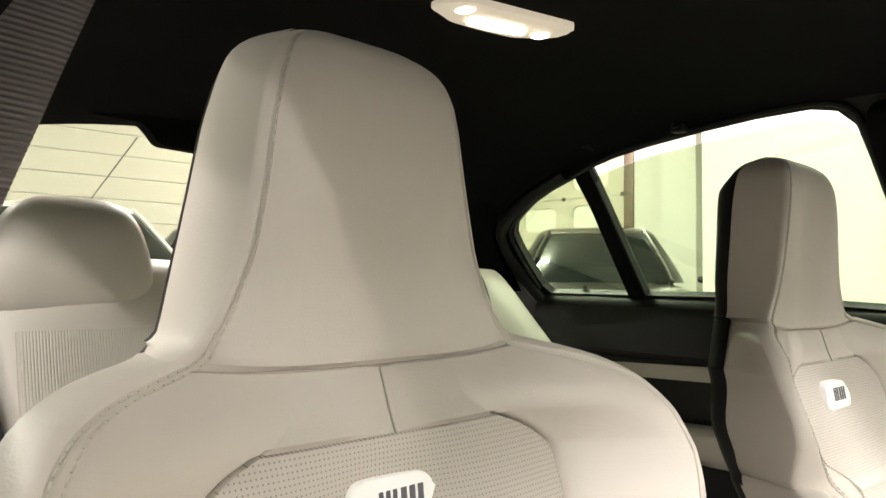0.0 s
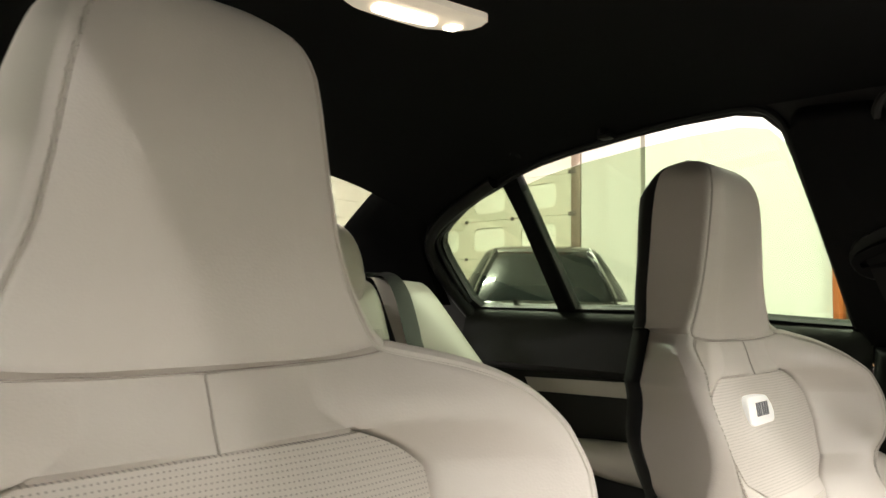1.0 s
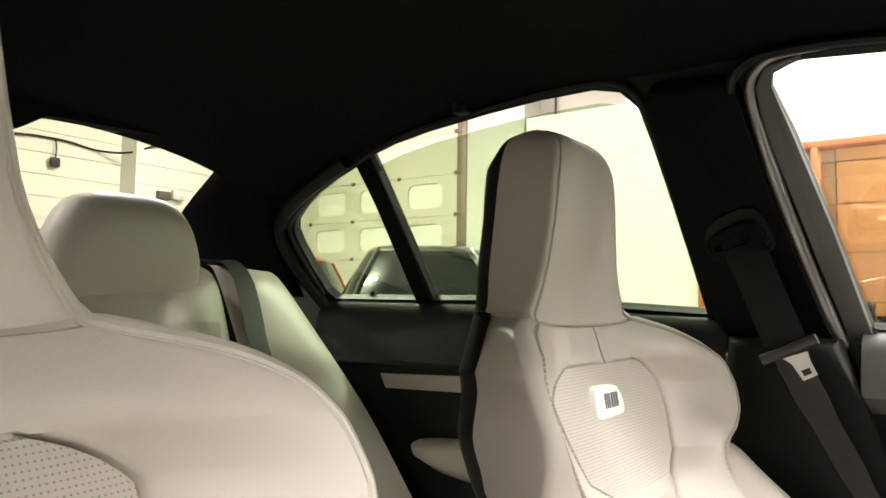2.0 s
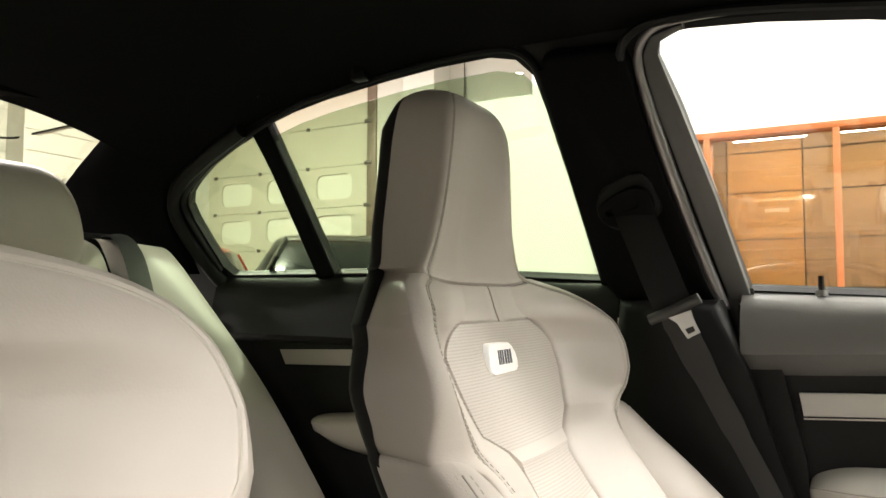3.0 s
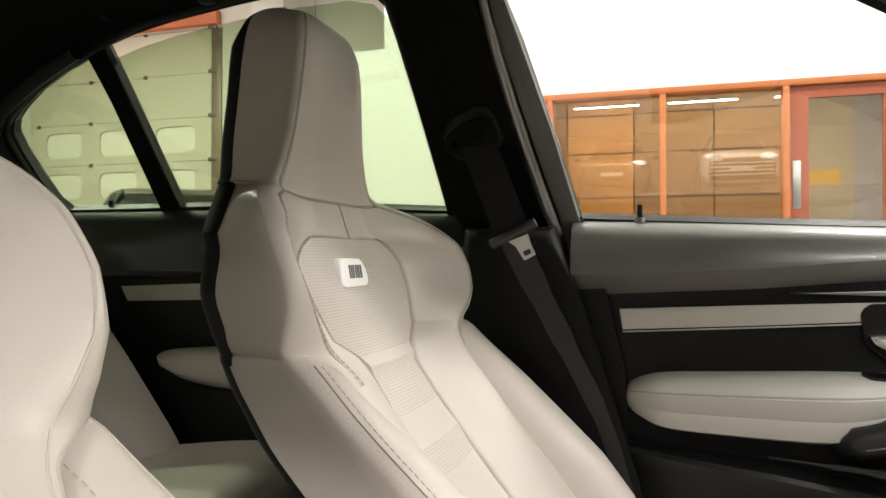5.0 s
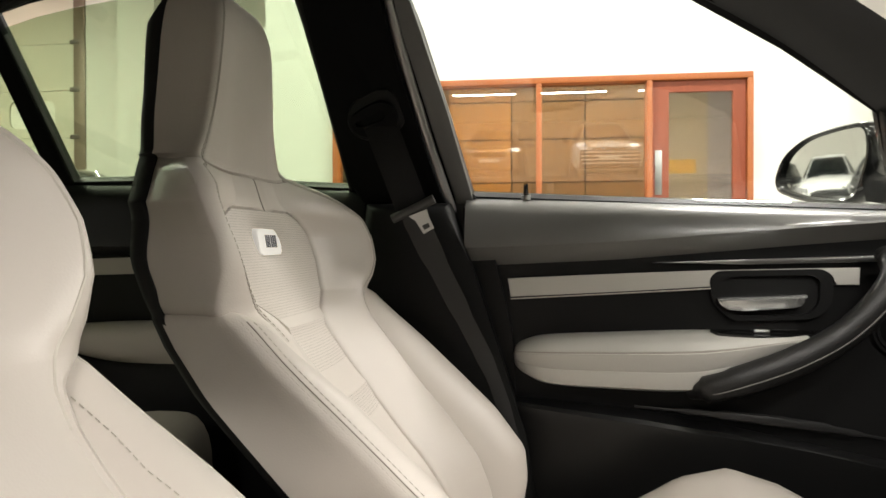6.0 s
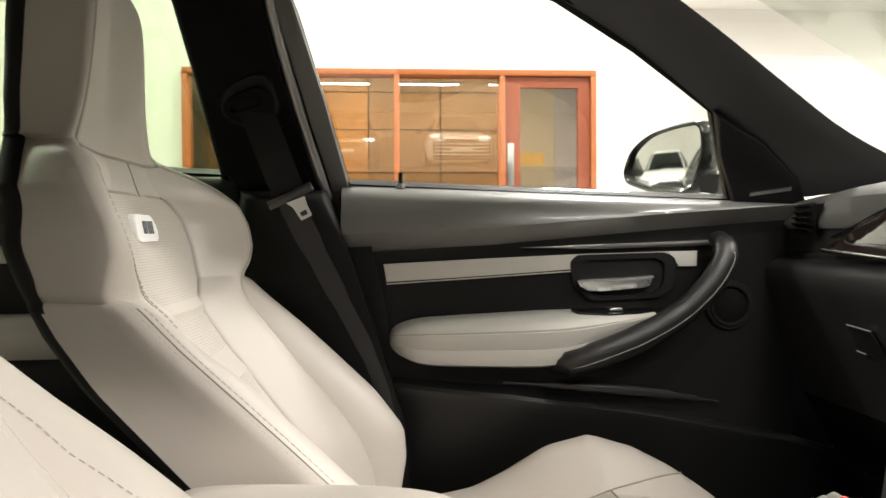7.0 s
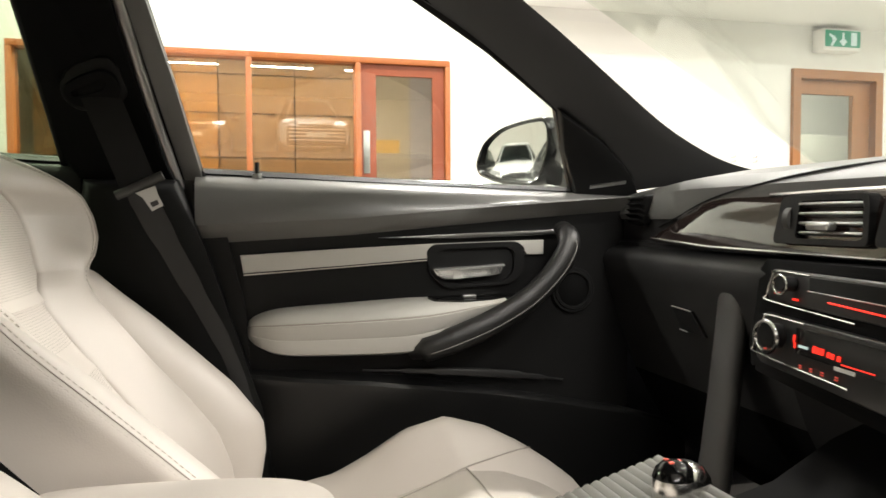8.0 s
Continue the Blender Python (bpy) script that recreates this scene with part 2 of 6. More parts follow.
def box(x0, x1, y0, y1, z0, z1, bevel=0.0, seg=2):
    bm = bmesh.new()
    bmesh.ops.create_cube(bm, size=1)
    bmesh.ops.scale(bm, vec=(x1 - x0, y1 - y0, z1 - z0), verts=bm.verts)
    bmesh.ops.translate(bm, vec=((x0 + x1) / 2, (y0 + y1) / 2, (z0 + z1) / 2), verts=bm.verts)
    if bevel:
        bmesh.ops.bevel(bm, geom=bm.edges[:], offset=bevel, segments=seg, affect="EDGES", profile=0.5)
    return bm


def turned(bm, m):
    bmesh.ops.transform(bm, matrix=m, verts=bm.verts)
    return bm


def joined(*bms):
    out = bmesh.new()
    for b in bms:
        me = bpy.data.meshes.new("tmp")
        b.to_mesh(me)
        b.free()
        out.from_mesh(me)
        bpy.data.meshes.remove(me)
    return out


def loft(rings, closed=True, caps=True):
    """A skin over rings of equally many points."""
    bm = bmesh.new()
    vs = [[bm.verts.new(p) for p in r] for r in rings]
    n = len(rings[0])
    for a, b in zip(vs, vs[1:]):
        for i in range(n if closed else n - 1):
            j = (i + 1) % n
            bm.faces.new((a[i], a[j], b[j], b[i]))
    if caps and closed:
        bm.faces.new(vs[0][::-1])
        bm.faces.new(vs[-1])
    return bm


def spline(points, n):
    """n points along a smooth curve through the given ones."""
    p = [np.array(q, float) for q in points]
    p = [2 * p[0] - p[1]] + p + [2 * p[-1] - p[-2]]
    m, out = len(p) - 3, []
    for k in range(n):
        u = m * k / (n - 1)
        i = min(int(u), m - 1)
        t = u - i
        a, b, c, d = p[i : i + 4]
        out.append(0.5 * (2 * b + (c - a) * t + (2 * a - 5 * b + 4 * c - d) * t * t + (3 * b - a - 3 * c + d) * t ** 3))
    return out


def tube(points, r, seg=8, n=0, up=(0, 0, 1), flat=1.0, taper=None):
    """A round or flattened tube along points; flat scales it across, up is its broad side's normal."""
    pts = spline(points, n) if n else [np.array(p, float) for p in points]
    rings = []
    for i, p in enumerate(pts):
        d = Vector(pts[min(i + 1, len(pts) - 1)] - pts[max(i - 1, 0)]).normalized()
        side = d.cross(Vector(up)).normalized()
        top = side.cross(d).normalized()
        k = r * (taper[min(len(taper) - 1, int(i * len(taper) / len(pts)))] if taper else 1)
        rings.append([Vector(p) + side * k * math.cos(2 * math.pi * j / seg) + top * k * flat * math.sin(2 * math.pi * j / seg) for j in range(seg)])
    return loft(rings)


def slab(outline, to3, a, b, bevel=0.0):
    """A plate with that outline; to3(u, v, d) places it, d from a to b."""
    bm = bmesh.new()
    lo, hi = ([bm.verts.new(to3(u, v, d)) for u, v in outline] for d in (a, b))
    n = len(outline)
    bm.faces.new(lo[::-1])
    bm.faces.new(hi)
    for i in range(n):
        bm.faces.new((lo[i], lo[(i + 1) % n], hi[(i + 1) % n], hi[i]))
    if bevel:
        top = set(hi)
        bmesh.ops.bevel(bm, geom=[e for e in bm.edges if set(e.verts) <= top], offset=bevel, segments=3, affect="EDGES", profile=0.5)
    return bm


def holed(outer, holes, to3, a, b):
    """A plate with openings, both faces and the edges."""
    bm = bmesh.new()
    for d in (a, b):
        edges = []
        for loop in [outer, *holes]:
            vs = [bm.verts.new(to3(u, v, d)) for u, v in loop]
            edges += [bm.edges.new((vs[i], vs[(i + 1) % len(vs)])) for i in range(len(vs))]
        bmesh.ops.triangle_fill(bm, edges=edges, use_beauty=True)
    for loop in [outer, *holes]:
        lo, hi = ([bm.verts.new(to3(u, v, d)) for u, v in loop] for d in (a, b))
        for i in range(len(loop)):
            j = (i + 1) % len(loop)
            bm.faces.new((lo[i], lo[j], hi[j], hi[i]))
    bmesh.ops.remove_doubles(bm, verts=bm.verts, dist=1e-6)
    return bm


def rounded(points, r, n=5):
    """An outline with its corners rounded."""
    out = []
    m = len(points)
    for i in range(m):
        p, a, c = (Vector(points[k % m]) for k in (i, i - 1, i + 1))
        da, dc = (a - p), (c - p)
        k = min(r, da.length * 0.45, dc.length * 0.45)
        s, e = p + da.normalized() * k, p + dc.normalized() * k
        for j in range(n):
            t = j / (n - 1)
            out.append(tuple((1 - t) ** 2 * s + 2 * t * (1 - t) * p + t * t * e))
    return out



# ---- the hall ----
def wall(name, bm, mat, label):
    return solo(name, bm, mat, label, "wall", kind="structure", flat=True)


solo("floor", box(-12, 9, -9, 13, -0.12, 0), floor_paint, "grey polished showroom floor", "floor", kind="structure", flat=True)
solo("ceiling", box(-12, 9, -9, 13, 4.6, 4.75), ceiling_paint, "white hall ceiling", "ceiling", kind="structure", flat=True)
wall("wall_west", box(-12.2, -12, -9, 13, 0, 4.6), dim_block, "grey-brown painted hall wall")
wall("wall_north", box(-12, 5, -9.2, -9, 0, 4.6), wall_paint, "white painted hall wall")


def yz_at(x0, sign=1):
    return lambda u, v, d: (x0 + sign * d, u, v)


# office wall at x = 5, with the glazed screen and a doorway cut through
screen = [(-1.47, 0.004), (1.645, 0.004), (1.645, 2.13), (-1.47, 2.13)]
doorway = [(-5.66, 0.004), (-4.67, 0.004), (-4.67, 2.23), (-5.66, 2.23)]
wall("wall_east", holed([(-9, 0), (3.1, 0), (3.1, 2.52), (-9, 2.52)], [screen, doorway], yz_at(5.0), 0, 0.14), wall_paint, "white painted office wall")
wall("wall_east_end", box(5.14, 8.9, 2.96, 3.1, 0, 2.52), wall_paint, "white painted end wall of the office")
solo("soffit", box(5.0, 9, -9, 2.2, 2.52, 4.6), ceiling_paint, "white boxed bulkhead over the office wall", "ceiling", kind="structure", flat=True)
solo("office_roof", box(5, 8.9, 2.2, 3.1, 2.52, 2.6), ceiling_paint, "white flat roof of the office box", "ceiling", kind="structure", flat=True)
solo("office_floor", box(5.14, 8.9, -9, 2.96, 0.0, 0.01), grey_room, "dark office floor", "floor", kind="structure", flat=True)
solo("ceiling_bulkhead", box(4.2, 4.998, -9, -2.0, 2.62, 4.598), ceiling_paint, "white lowered bulkhead along the wall over the side door", "ceiling", kind="structure", flat=True)
solo("spotlight", joined(tube([(4.76, -4.05, 2.622), (4.76, -4.05, 2.614)], 0.05, 20), tube([(4.76, -4.05, 2.615), (4.76, -4.05, 2.608)], 0.036, 20)), pale_plastic, "small round white recessed ceiling spotlight", "spotlight")

# glazed office screen: frame, mullions, panes, door
office = thing("office_screen", (5, 0.1, 0), "orange-stained timber screen glazed with large panes", "partition", kind="structure")
part("frame_head", box(4.955, 5.1, -1.47, 1.645, 2.085, 2.13, 0.004), orange_wood, office)
for y in (-1.45, -0.745, 0.058, 0.866, 1.625):
    part("mullion", box(4.955, 5.1, y - 0.021, y + 0.021, 0, 2.085, 0.004), orange_wood, office)
part("sill", box(4.955, 5.1, -0.724, 1.604, 0.35, 0.4, 0.004), orange_wood, office)
part("base_panel", box(5.0, 5.06, -0.724, 1.604, 0.004, 0.35), oak_panel, office, flat=True)
for a, b in ((-0.724, 0.037), (0.079, 0.845), (0.887, 1.604)):
    p = part("pane", box(5.03, 5.036, a, b, 0.4, 2.085), office_glass, office, flat=True)
    p.visible_shadow = False
leaf = thing("office_door", (5, -1.1, 0), "closed red-stained timber door with a tall glass panel", "door")
ring = holed([(-1.425, 0.01), (-0.77, 0.01), (-0.77, 2.08), (-1.425, 2.08)], [[(-1.335, 0.25), (-0.885, 0.25), (-0.885, 2.0), (-1.335, 2.0)]], yz_at(4.985), 0, 0.045)
part("door_frame", ring, red_wood, leaf, flat=True)
p = part("pane", box(5.005, 5.011, -1.335, -0.885, 0.25, 2.0), office_glass, leaf, flat=True)
p.visible_shadow = False
part("push_plate", box(4.979, 4.985, -0.835, -0.785, 1.25, 1.575, 0.002), alu, leaf, "pale metal push plate")
part("lock_knob", tube([(4.985, -0.81, 1.16), (4.95, -0.81, 1.16)], 0.03, 20, up=(0, 1, 0)), chrome, leaf, "round chrome lock")

# office interior: panelled cupboard wall and notices
for n, (a, b, m) in enumerate(((-0.95, -0.376, oak_grey), (-0.372, 0.328, oak_grey), (0.332, 0.95, oak_panel), (0.954, 1.9, oak_grey))):
    cab = thing("wall_cupboard", (6.6, (a + b) / 2, 0), "tall office cupboard front of veneered wooden panels", "cupboard", "office cupboards")
    part("carcass", box(6.62, 6.95, a, b, 0.012, 2.5), dark_gap, cab, flat=True)
    for z0, z1 in ((0.012, 0.63), (0.64, 1.05), (1.06, 1.475), (1.485, 1.895), (1.905, 2.26), (2.27, 2.5)):
        part("panel", box(6.6, 6.62, a + 0.004, b - 0.004, z0, z1, 0.002, 1), m, cab)
wall("wall_office_back", box(6.95, 7.05, -3, 2.96, 0.01, 2.56), grey_room, "grey painted rear office wall")
wall("wall_office_side", box(5.14, 6.95, -2.27, -2.2, 0.01, 2.56), grey_room, "grey painted office side wall")
solo("yellow_notice", box(6.944, 6.95, -1.47, -1.1, 1.585, 1.72), yellow_paper, "yellow printed notice on the office wall", "notice", flat=True)
solo("wall_planner", box(6.935, 6.948, -1.9, -1.58, 1.2, 2.4), blue_paper, "pale blue and white printed wall chart", "poster", flat=True)
for y, dx in ((0.62, 0.1), (0.5, 0.09)):
    t = thing("desk_telephone", (5.3, y, 0.01), "small black desk telephone behind the office glass", "telephone")
    part("stand", box(5.28, 5.36, y - 0.05, y + 0.05, 0.01, 1.0 if dx > 0.095 else 0.93, 0.008), black_soft, t)
    part("handset", box(5.27, 5.32, y - 0.06, y + 0.06, 1.0 if dx > 0.095 else 0.93, 1.04 if dx > 0.095 else 0.96, 0.01), black_gloss, t)
# unseen area light without a fitting, added for the office's own lighting
strip_lamp(5.85, -0.3, 2.5, 2.8, 135, "y", (1.0, 0.78, 0.5), 0.4)

# second door, exit sign, wall fittings
d2 = thing("side_door", (5, -5.16, 0), "brown timber door with a frosted vision panel", "door")
part("lining", holed([(-5.66, 0.004), (-4.67, 0.004), (-4.67, 2.23), (-5.66, 2.23)], [[(-5.58, 0.01), (-4.75, 0.01), (-4.75, 2.15), (-5.58, 2.15)]], yz_at(4.96), 0, 0.16), brown_wood, d2, flat=True)
part("door_leaf", holed([(-5.575, 0.01), (-4.755, 0.01), (-4.755, 2.145), (-5.575, 2.145)], [[(-5.38, 0.9), (-4.79, 0.9), (-4.79, 2.02), (-5.38, 2.02)]], yz_at(5.03), 0, 0.045), brown_wood, d2, flat=True)
part("pane", box(5.05, 5.056, -5.38, -4.79, 0.9, 2.02), clear_glass, d2, flat=True)
wall("wall_corridor", box(6.4, 6.5, -8, -3, 0, 2.56), grey_room, "grey corridor wall behind the door")
solo("corridor_cabinet", box(5.9, 6.2, -5.55, -5.3, 0.01, 1.78, 0.01), brown_wood, "brown cabinet in the corridor behind the door", "cabinet")
solo("cream_cupboard", box(6.0, 6.1, -6.3, -5.56, 0.01, 1.78, 0.01), hall_paint, "cream cupboard in the corridor behind the door", "cupboard")
# unseen area light without a fitting, added to brighten the corridor
strip_lamp(5.8, -5.2, 2.5, 0.8, 40)
sign = thing("exit_sign", (4.9, -5.23, 2.48), "green illuminated exit sign on the wall above a door", "sign")
part("case", box(4.86, 5.0, -5.44, -5.03, 2.385, 2.575, 0.008), pale_plastic, sign)
part("face", box(4.853, 4.86, -5.425, -5.045, 2.415, 2.56, 0.002), green_sign, sign, "green sign face")
part("arrow", joined(box(4.848, 4.853, -5.245, -5.225, 2.46, 2.54), turned(box(-0.0025, 0.0025, -0.028, 0.028, -0.028, 0.028), pose(4.8505, -5.235, 2.46, 45))), white_sign, sign, "white arrow", flat=True)
part("figure", joined(box(4.848, 4.853, -5.14, -5.115, 2.47, 2.51), turned(box(-0.0025, 0.0025, -0.012, 0.012, -0.04, 0.04), pose(4.8505, -5.13, 2.455, 35)), turned(box(-0.0025, 0.0025, -0.01, 0.01, -0.04, 0.04), pose(4.8505, -5.12, 2.5, -60))), white_sign, sign, "white running symbol", flat=True)
part("doorway_mark", box(4.848, 4.853, -5.38, -5.32, 2.43, 2.545), white_sign, sign, "white doorway symbol", flat=True)
for y in (-4.06, -4.28):
    hook = thing("wall_hook", (4.97, y, 1.42), "small chrome double hook on the white wall", "hook", "wall hooks")
    for z in (1.385, 1.425):
        part("prong", tube([(5.0, y, z), (4.955, y, z), (4.945, y, z + 0.015)], 0.008, 8), chrome, hook)

sign.location.y += 0.14

# sectional overhead door and its wall at x = 8.5
X = 8.5
wall("wall_rear_east", holed([(3.1, 0), (13, 0), (13, 4.6), (3.1, 4.6)], [[(6.25, 0.004), (11.6, 0.004), (11.6, 4.235), (6.25, 4.235)]], yz_at(X), 0, 0.3), hall_paint, "cream painted blockwork hall wall")
wall("wall_behind_office", box(8.9, 9.0, -9, 3.1, 0, 4.6), wall_paint, "white painted hall wall")
overhead = thing("sectional_door", (X, 8.7, 0), "closed cream sectional overhead door with rounded windows", "garage door", kind="structure")
SEAMS = (0.008, 0.44, 1.07, 1.7, 2.33, 2.963, 3.595, 4.228)
for row, (lo, hi) in enumerate(zip(SEAMS, SEAMS[1:])):
    z0, z1 = lo + 0.003, hi - 0.003
    holes = []
    if row in (3, 4):
        for k in range(5):
            yc = 6.915 + 1.02 * k
            holes.append(rounded([(yc - 0.34, z0 + 0.125), (yc + 0.34, z0 + 0.125), (yc + 0.34, z1 - 0.115), (yc - 0.34, z1 - 0.115)], 0.13, 6))
    part("door_section", holed([(6.252, z0), (11.598, z0), (11.598, z1), (6.252, z1)], holes, yz_at(X + 0.06), 0, 0.05), door_panel, overhead, flat=True)
    for k, hl in enumerate(holes):
        yc = 6.915 + 1.02 * k
        part("pane", box(X + 0.085, X + 0.092, yc - 0.35, yc + 0.35, z0 + 0.115, z1 - 0.105), pane_white, overhead, flat=True)
    for k in range(5):
        yh = 7.43 + 1.0 * k
        part("hinge", box(X + 0.035, X + 0.062, yh - 0.03, yh + 0.03, z1 - 0.025, z1 + 0.03, 0.008), steel_dark, overhead)
    part("rail_bracket", box(X - 0.03, X + 0.0, 6.16, 6.3, z1 - 0.03, z1 + 0.03, 0.008), steel_dark, overhead)
for y in (6.08, 11.57):
    part("guide_rail", box(X - 0.02, X + 0.058, y, y + 0.17, 0, 4.2, 0.008), rail_brown, overhead, "brown steel guide rail")
solo("steel_beam", box(X - 0.12, X - 0.003, 6.1, 12.9, 4.24, 4.43, 0.01), beam_orange, "orange primed steel beam over the overhead door", "beam", kind="structure")
solo("wall_pier", box(X - 0.45, X - 0.003, 4.85, 5.35, 0, 4.598, 0.01), hall_paint, "cream painted wall pier", "pier", kind="structure", flat=True)
solo("drain_pipe", tube([(X - 0.03, 4.6, 4.6), (X - 0.03, 4.6, 2.9), (X - 0.03, 4.45, 2.75)], 0.03, 10), steel_dark, "thin dark pipe on the hall wall", "pipe")

# rear wall with courses of cladding
wall("wall_south", box(-12, 5.3, 10.0, 10.2, 0, 4.6), hall_paint, "cream clad rear hall wall")
wall("wall_south_pier", box(5.3, 9, 9.6, 10.2, 0, 4.6), hall_paint, "cream clad rear hall wall, stepped forward")
for k in range(14):
    z = 0.6 + 0.29 * k
    solo("cladding_rail", box(-12, 5.3, 9.985, 10.0, z, z + 0.275, 0.004, 1), hall_paint, "long cream cladding board on the rear wall", "cladding", "cladding boards", flat=True)
    solo("cladding_rail", box(5.3, 8.4, 9.585, 9.6, z, z + 0.275, 0.004, 1), hall_paint, "long cream cladding board on the rear wall", "cladding", "cladding boards", flat=True)
solo("loose_cable", tube([(-1.5, 9.95, 3.2), (1.5, 9.95, 3.12), (3.62, 9.95, 3.1), (4.05, 9.95, 3.12), (4.5, 9.95, 3.12), (4.9, 9.95, 3.07), (5.24, 9.75, 3.07), (5.5, 9.55, 3.18), (6.0, 9.55, 3.38), (6.8, 9.55, 3.6), (7.6, 9.55, 3.75)], 0.016, 6, n=60), rubber, "slack black cable along the rear wall", "cable")
solo("hanging_lead", joined(tube([(4.33, 9.93, 3.11), (4.35, 9.93, 2.98), (4.34, 9.93, 2.87)], 0.01, 6, n=12), box(4.27, 4.4, 9.9, 9.96, 2.74, 2.87, 0.02)), rubber, "short hanging lead with a plug", "cable")
sw = thing("switch_box", (5.85, 9.55, 2.5), "small grey switch boxes on the rear wall", "switch")
part("case", box(5.62, 5.82, 9.5, 9.585, 2.44, 2.56, 0.008), steel_dark, sw)
part("case", box(5.86, 6.04, 9.5, 9.585, 2.46, 2.6, 0.008), grey_room, sw)

# ceiling tubes: the first two are known, most others unseen and added for light
for x, y, k in ((-7.2, -0.72, 0.35), (-7.2, 1.44, 0.35), (-7.2, -3.0, 0.18), (-2.0, 2.5, 0.2), (-2.2, -0.3, 0.4), (-0.6, -3.0, 0.15), (-4.4, -1.4, 0.6), (2.4, 4.2, 0.55), (0.0, -4.8, 0.8), (-3.2, -6.2, 0.7), (5.2, 6.8, 0.85), (-2.0, 7.0, 0.25), (3.0, -8.0, 0.35), (1.0, -8.0, 0.35)):
    fit_ = thing("ceiling_light", (x, y, 4.5), "white fluorescent tube fitting under the hall ceiling", "lamp", "ceiling tube lights")
    part("tray", box(x - 0.1, x + 0.1, y - 0.8, y + 0.8, 4.52, 4.6, 0.01), pale_plastic, fit_)
    strip_lamp(x, y, 4.5, 1.5, HALL_POWER * k)
    if y > 4:
        # an added upward lamp brightens the ceiling and wall top over these fittings
        ceiling_fill = strip_lamp(x, y, 4.25, 1.5, HALL_POWER * k * 1.2)
        ceiling_fill.matrix_world = pose(x, y, 4.25, 180, 0, 0)
# unseen panel lights, added to wash the office wall and reach the door top
for x, y, k in ((3.3, -1.6, 1.0), (3.3, 1.2, 0.65), (3.0, -4.6, 0.5)):
    fit_ = thing("soffit_light", (x, y, 4.56), "flat white panel light under the ceiling, added to wash the office wall", "lamp", "panel lights")
    part("tray", box(x - 0.15, x + 0.15, y - 0.4, y + 0.4, 4.57, 4.6, 0.004), pale_plastic, fit_)
    strip_lamp(x, y, 4.56, 0.7, WASH_POWER * k, "y", (1.0, 0.96, 0.9), 0.25)

# storage deck across the hall
deck = thing("storage_deck", (-9, 0, 0), "raised steel deck that carries stored cars", "deck", kind="structure")
part("deck_plate", box(-12, -6.3, -4.5, 4.2, 2.3, 2.42, 0.01), steel_dark, deck, flat=True)
for y in (-4.3, -0.15, 4.0):
    part("deck_post", box(-6.5, -6.35, y - 0.08, y + 0.08, 0, 2.3, 0.01), steel_dark, deck)
solo("thin_wire", tube([(2.73, 9.975, 2.9), (2.17, 9.975, 2.03)], 0.006, 5), rubber, "thin dark wire on the rear wall", "cable")

# ---- the car's cabin: the car faces -y, its left side is +x ----
LEAN_X, LEAN_Z = 0.735, 0.58


def side_at(sign):
    """Points (y, z) of the leaning window plane; d metres outwards."""
    k = 1 / math.sqrt(1 + LEAN_Z ** 2)
    return lambda u, v, d: (sign * (LEAN_X - LEAN_Z * (v - 1.0) + d * k), u, v + d * k * LEAN_Z)


REAR_MAIN = [(0.376, 1.0), (0.398, 1.16), (0.412, 1.25), (0.421, 1.295), (0.443, 1.318), (0.482, 1.326), (0.57, 1.3245), (0.665, 1.318), (0.792, 1.306), (0.87, 1.295), (0.937, 1.281), (0.925, 1.2), (0.90, 1.017), (0.75, 1.018), (0.51, 1.007)]
REAR_QUARTER = [(0.945, 1.017), (0.966, 1.2), (0.978, 1.267), (1.05, 1.247), (1.118, 1.223), (1.17, 1.198), (1.2, 1.18), (1.214, 1.16), (1.213, 1.13), (1.2, 1.08), (1.185, 1.035), (1.165, 1.017)]
FRONT_WIN = [(0.154, 0.984), (0.19, 1.12), (0.222, 1.235), (0.244, 1.296), (0.241, 1.311), (0.225, 1.32), (0.2, 1.321), (0.115, 1.315), (0.0, 1.3), (-0.1, 1.281), (-0.18, 1.261), (-0.32, 1.193), (-0.4, 1.147), (-0.478, 1.101), (-0.5, 1.05), (-0.548, 0.956), (-0.19, 0.969)]

cabin = thing("car_cabin", (0, 0.3, 0.25), "dark saloon car cabin with anthracite roof lining", "car interior", kind="structure")
for s in (1, -1):
    outer = [(-0.62, 0.94), (-0.62, 1.06), (-0.50, 1.135), (-0.33, 1.235), (-0.18, 1.31), (0.1, 1.36), (0.5, 1.37), (0.9, 1.335), (1.2, 1.255), (1.45, 1.1), (1.45, 0.94)]
    part("side_frame", holed(outer, [FRONT_WIN, REAR_MAIN, REAR_QUARTER], side_at(s), 0.0, 0.02), rubber, cabin, flat=True)

# roof lining: bowed down to the window tops
rings = []
for k in range(30):
    y = -0.29 + k * (1.25 + 0.29) / 29
    top = float(np.interp(y, (-0.42, -0.15, 0.25, 0.65, 1.0, 1.25), (1.315, 1.365, 1.395, 1.398, 1.365, 1.305)))
    edge = float(np.interp(y, (-0.42, -0.2, 0.0, 0.25, 0.6, 0.9, 1.05, 1.25), (1.17, 1.262, 1.312, 1.332, 1.334, 1.303, 1.265, 1.2)))
    ring = []
    for j in range(33):
        u = -1 + 2 * j / 32
        xe = LEAN_X - LEAN_Z * (edge - 1.0) - 0.004
        ring.append((u * xe, y, edge + (top - edge) * (1 - abs(u) ** 3.2)))
    rings.append(ring)
lining = loft(rings, closed=False)
ret = bmesh.ops.extrude_face_region(lining, geom=lining.faces[:])
bmesh.ops.translate(lining, vec=(0, 0, 0.03), verts=[v for v in ret["geom"] if isinstance(v, bmesh.types.BMVert)])
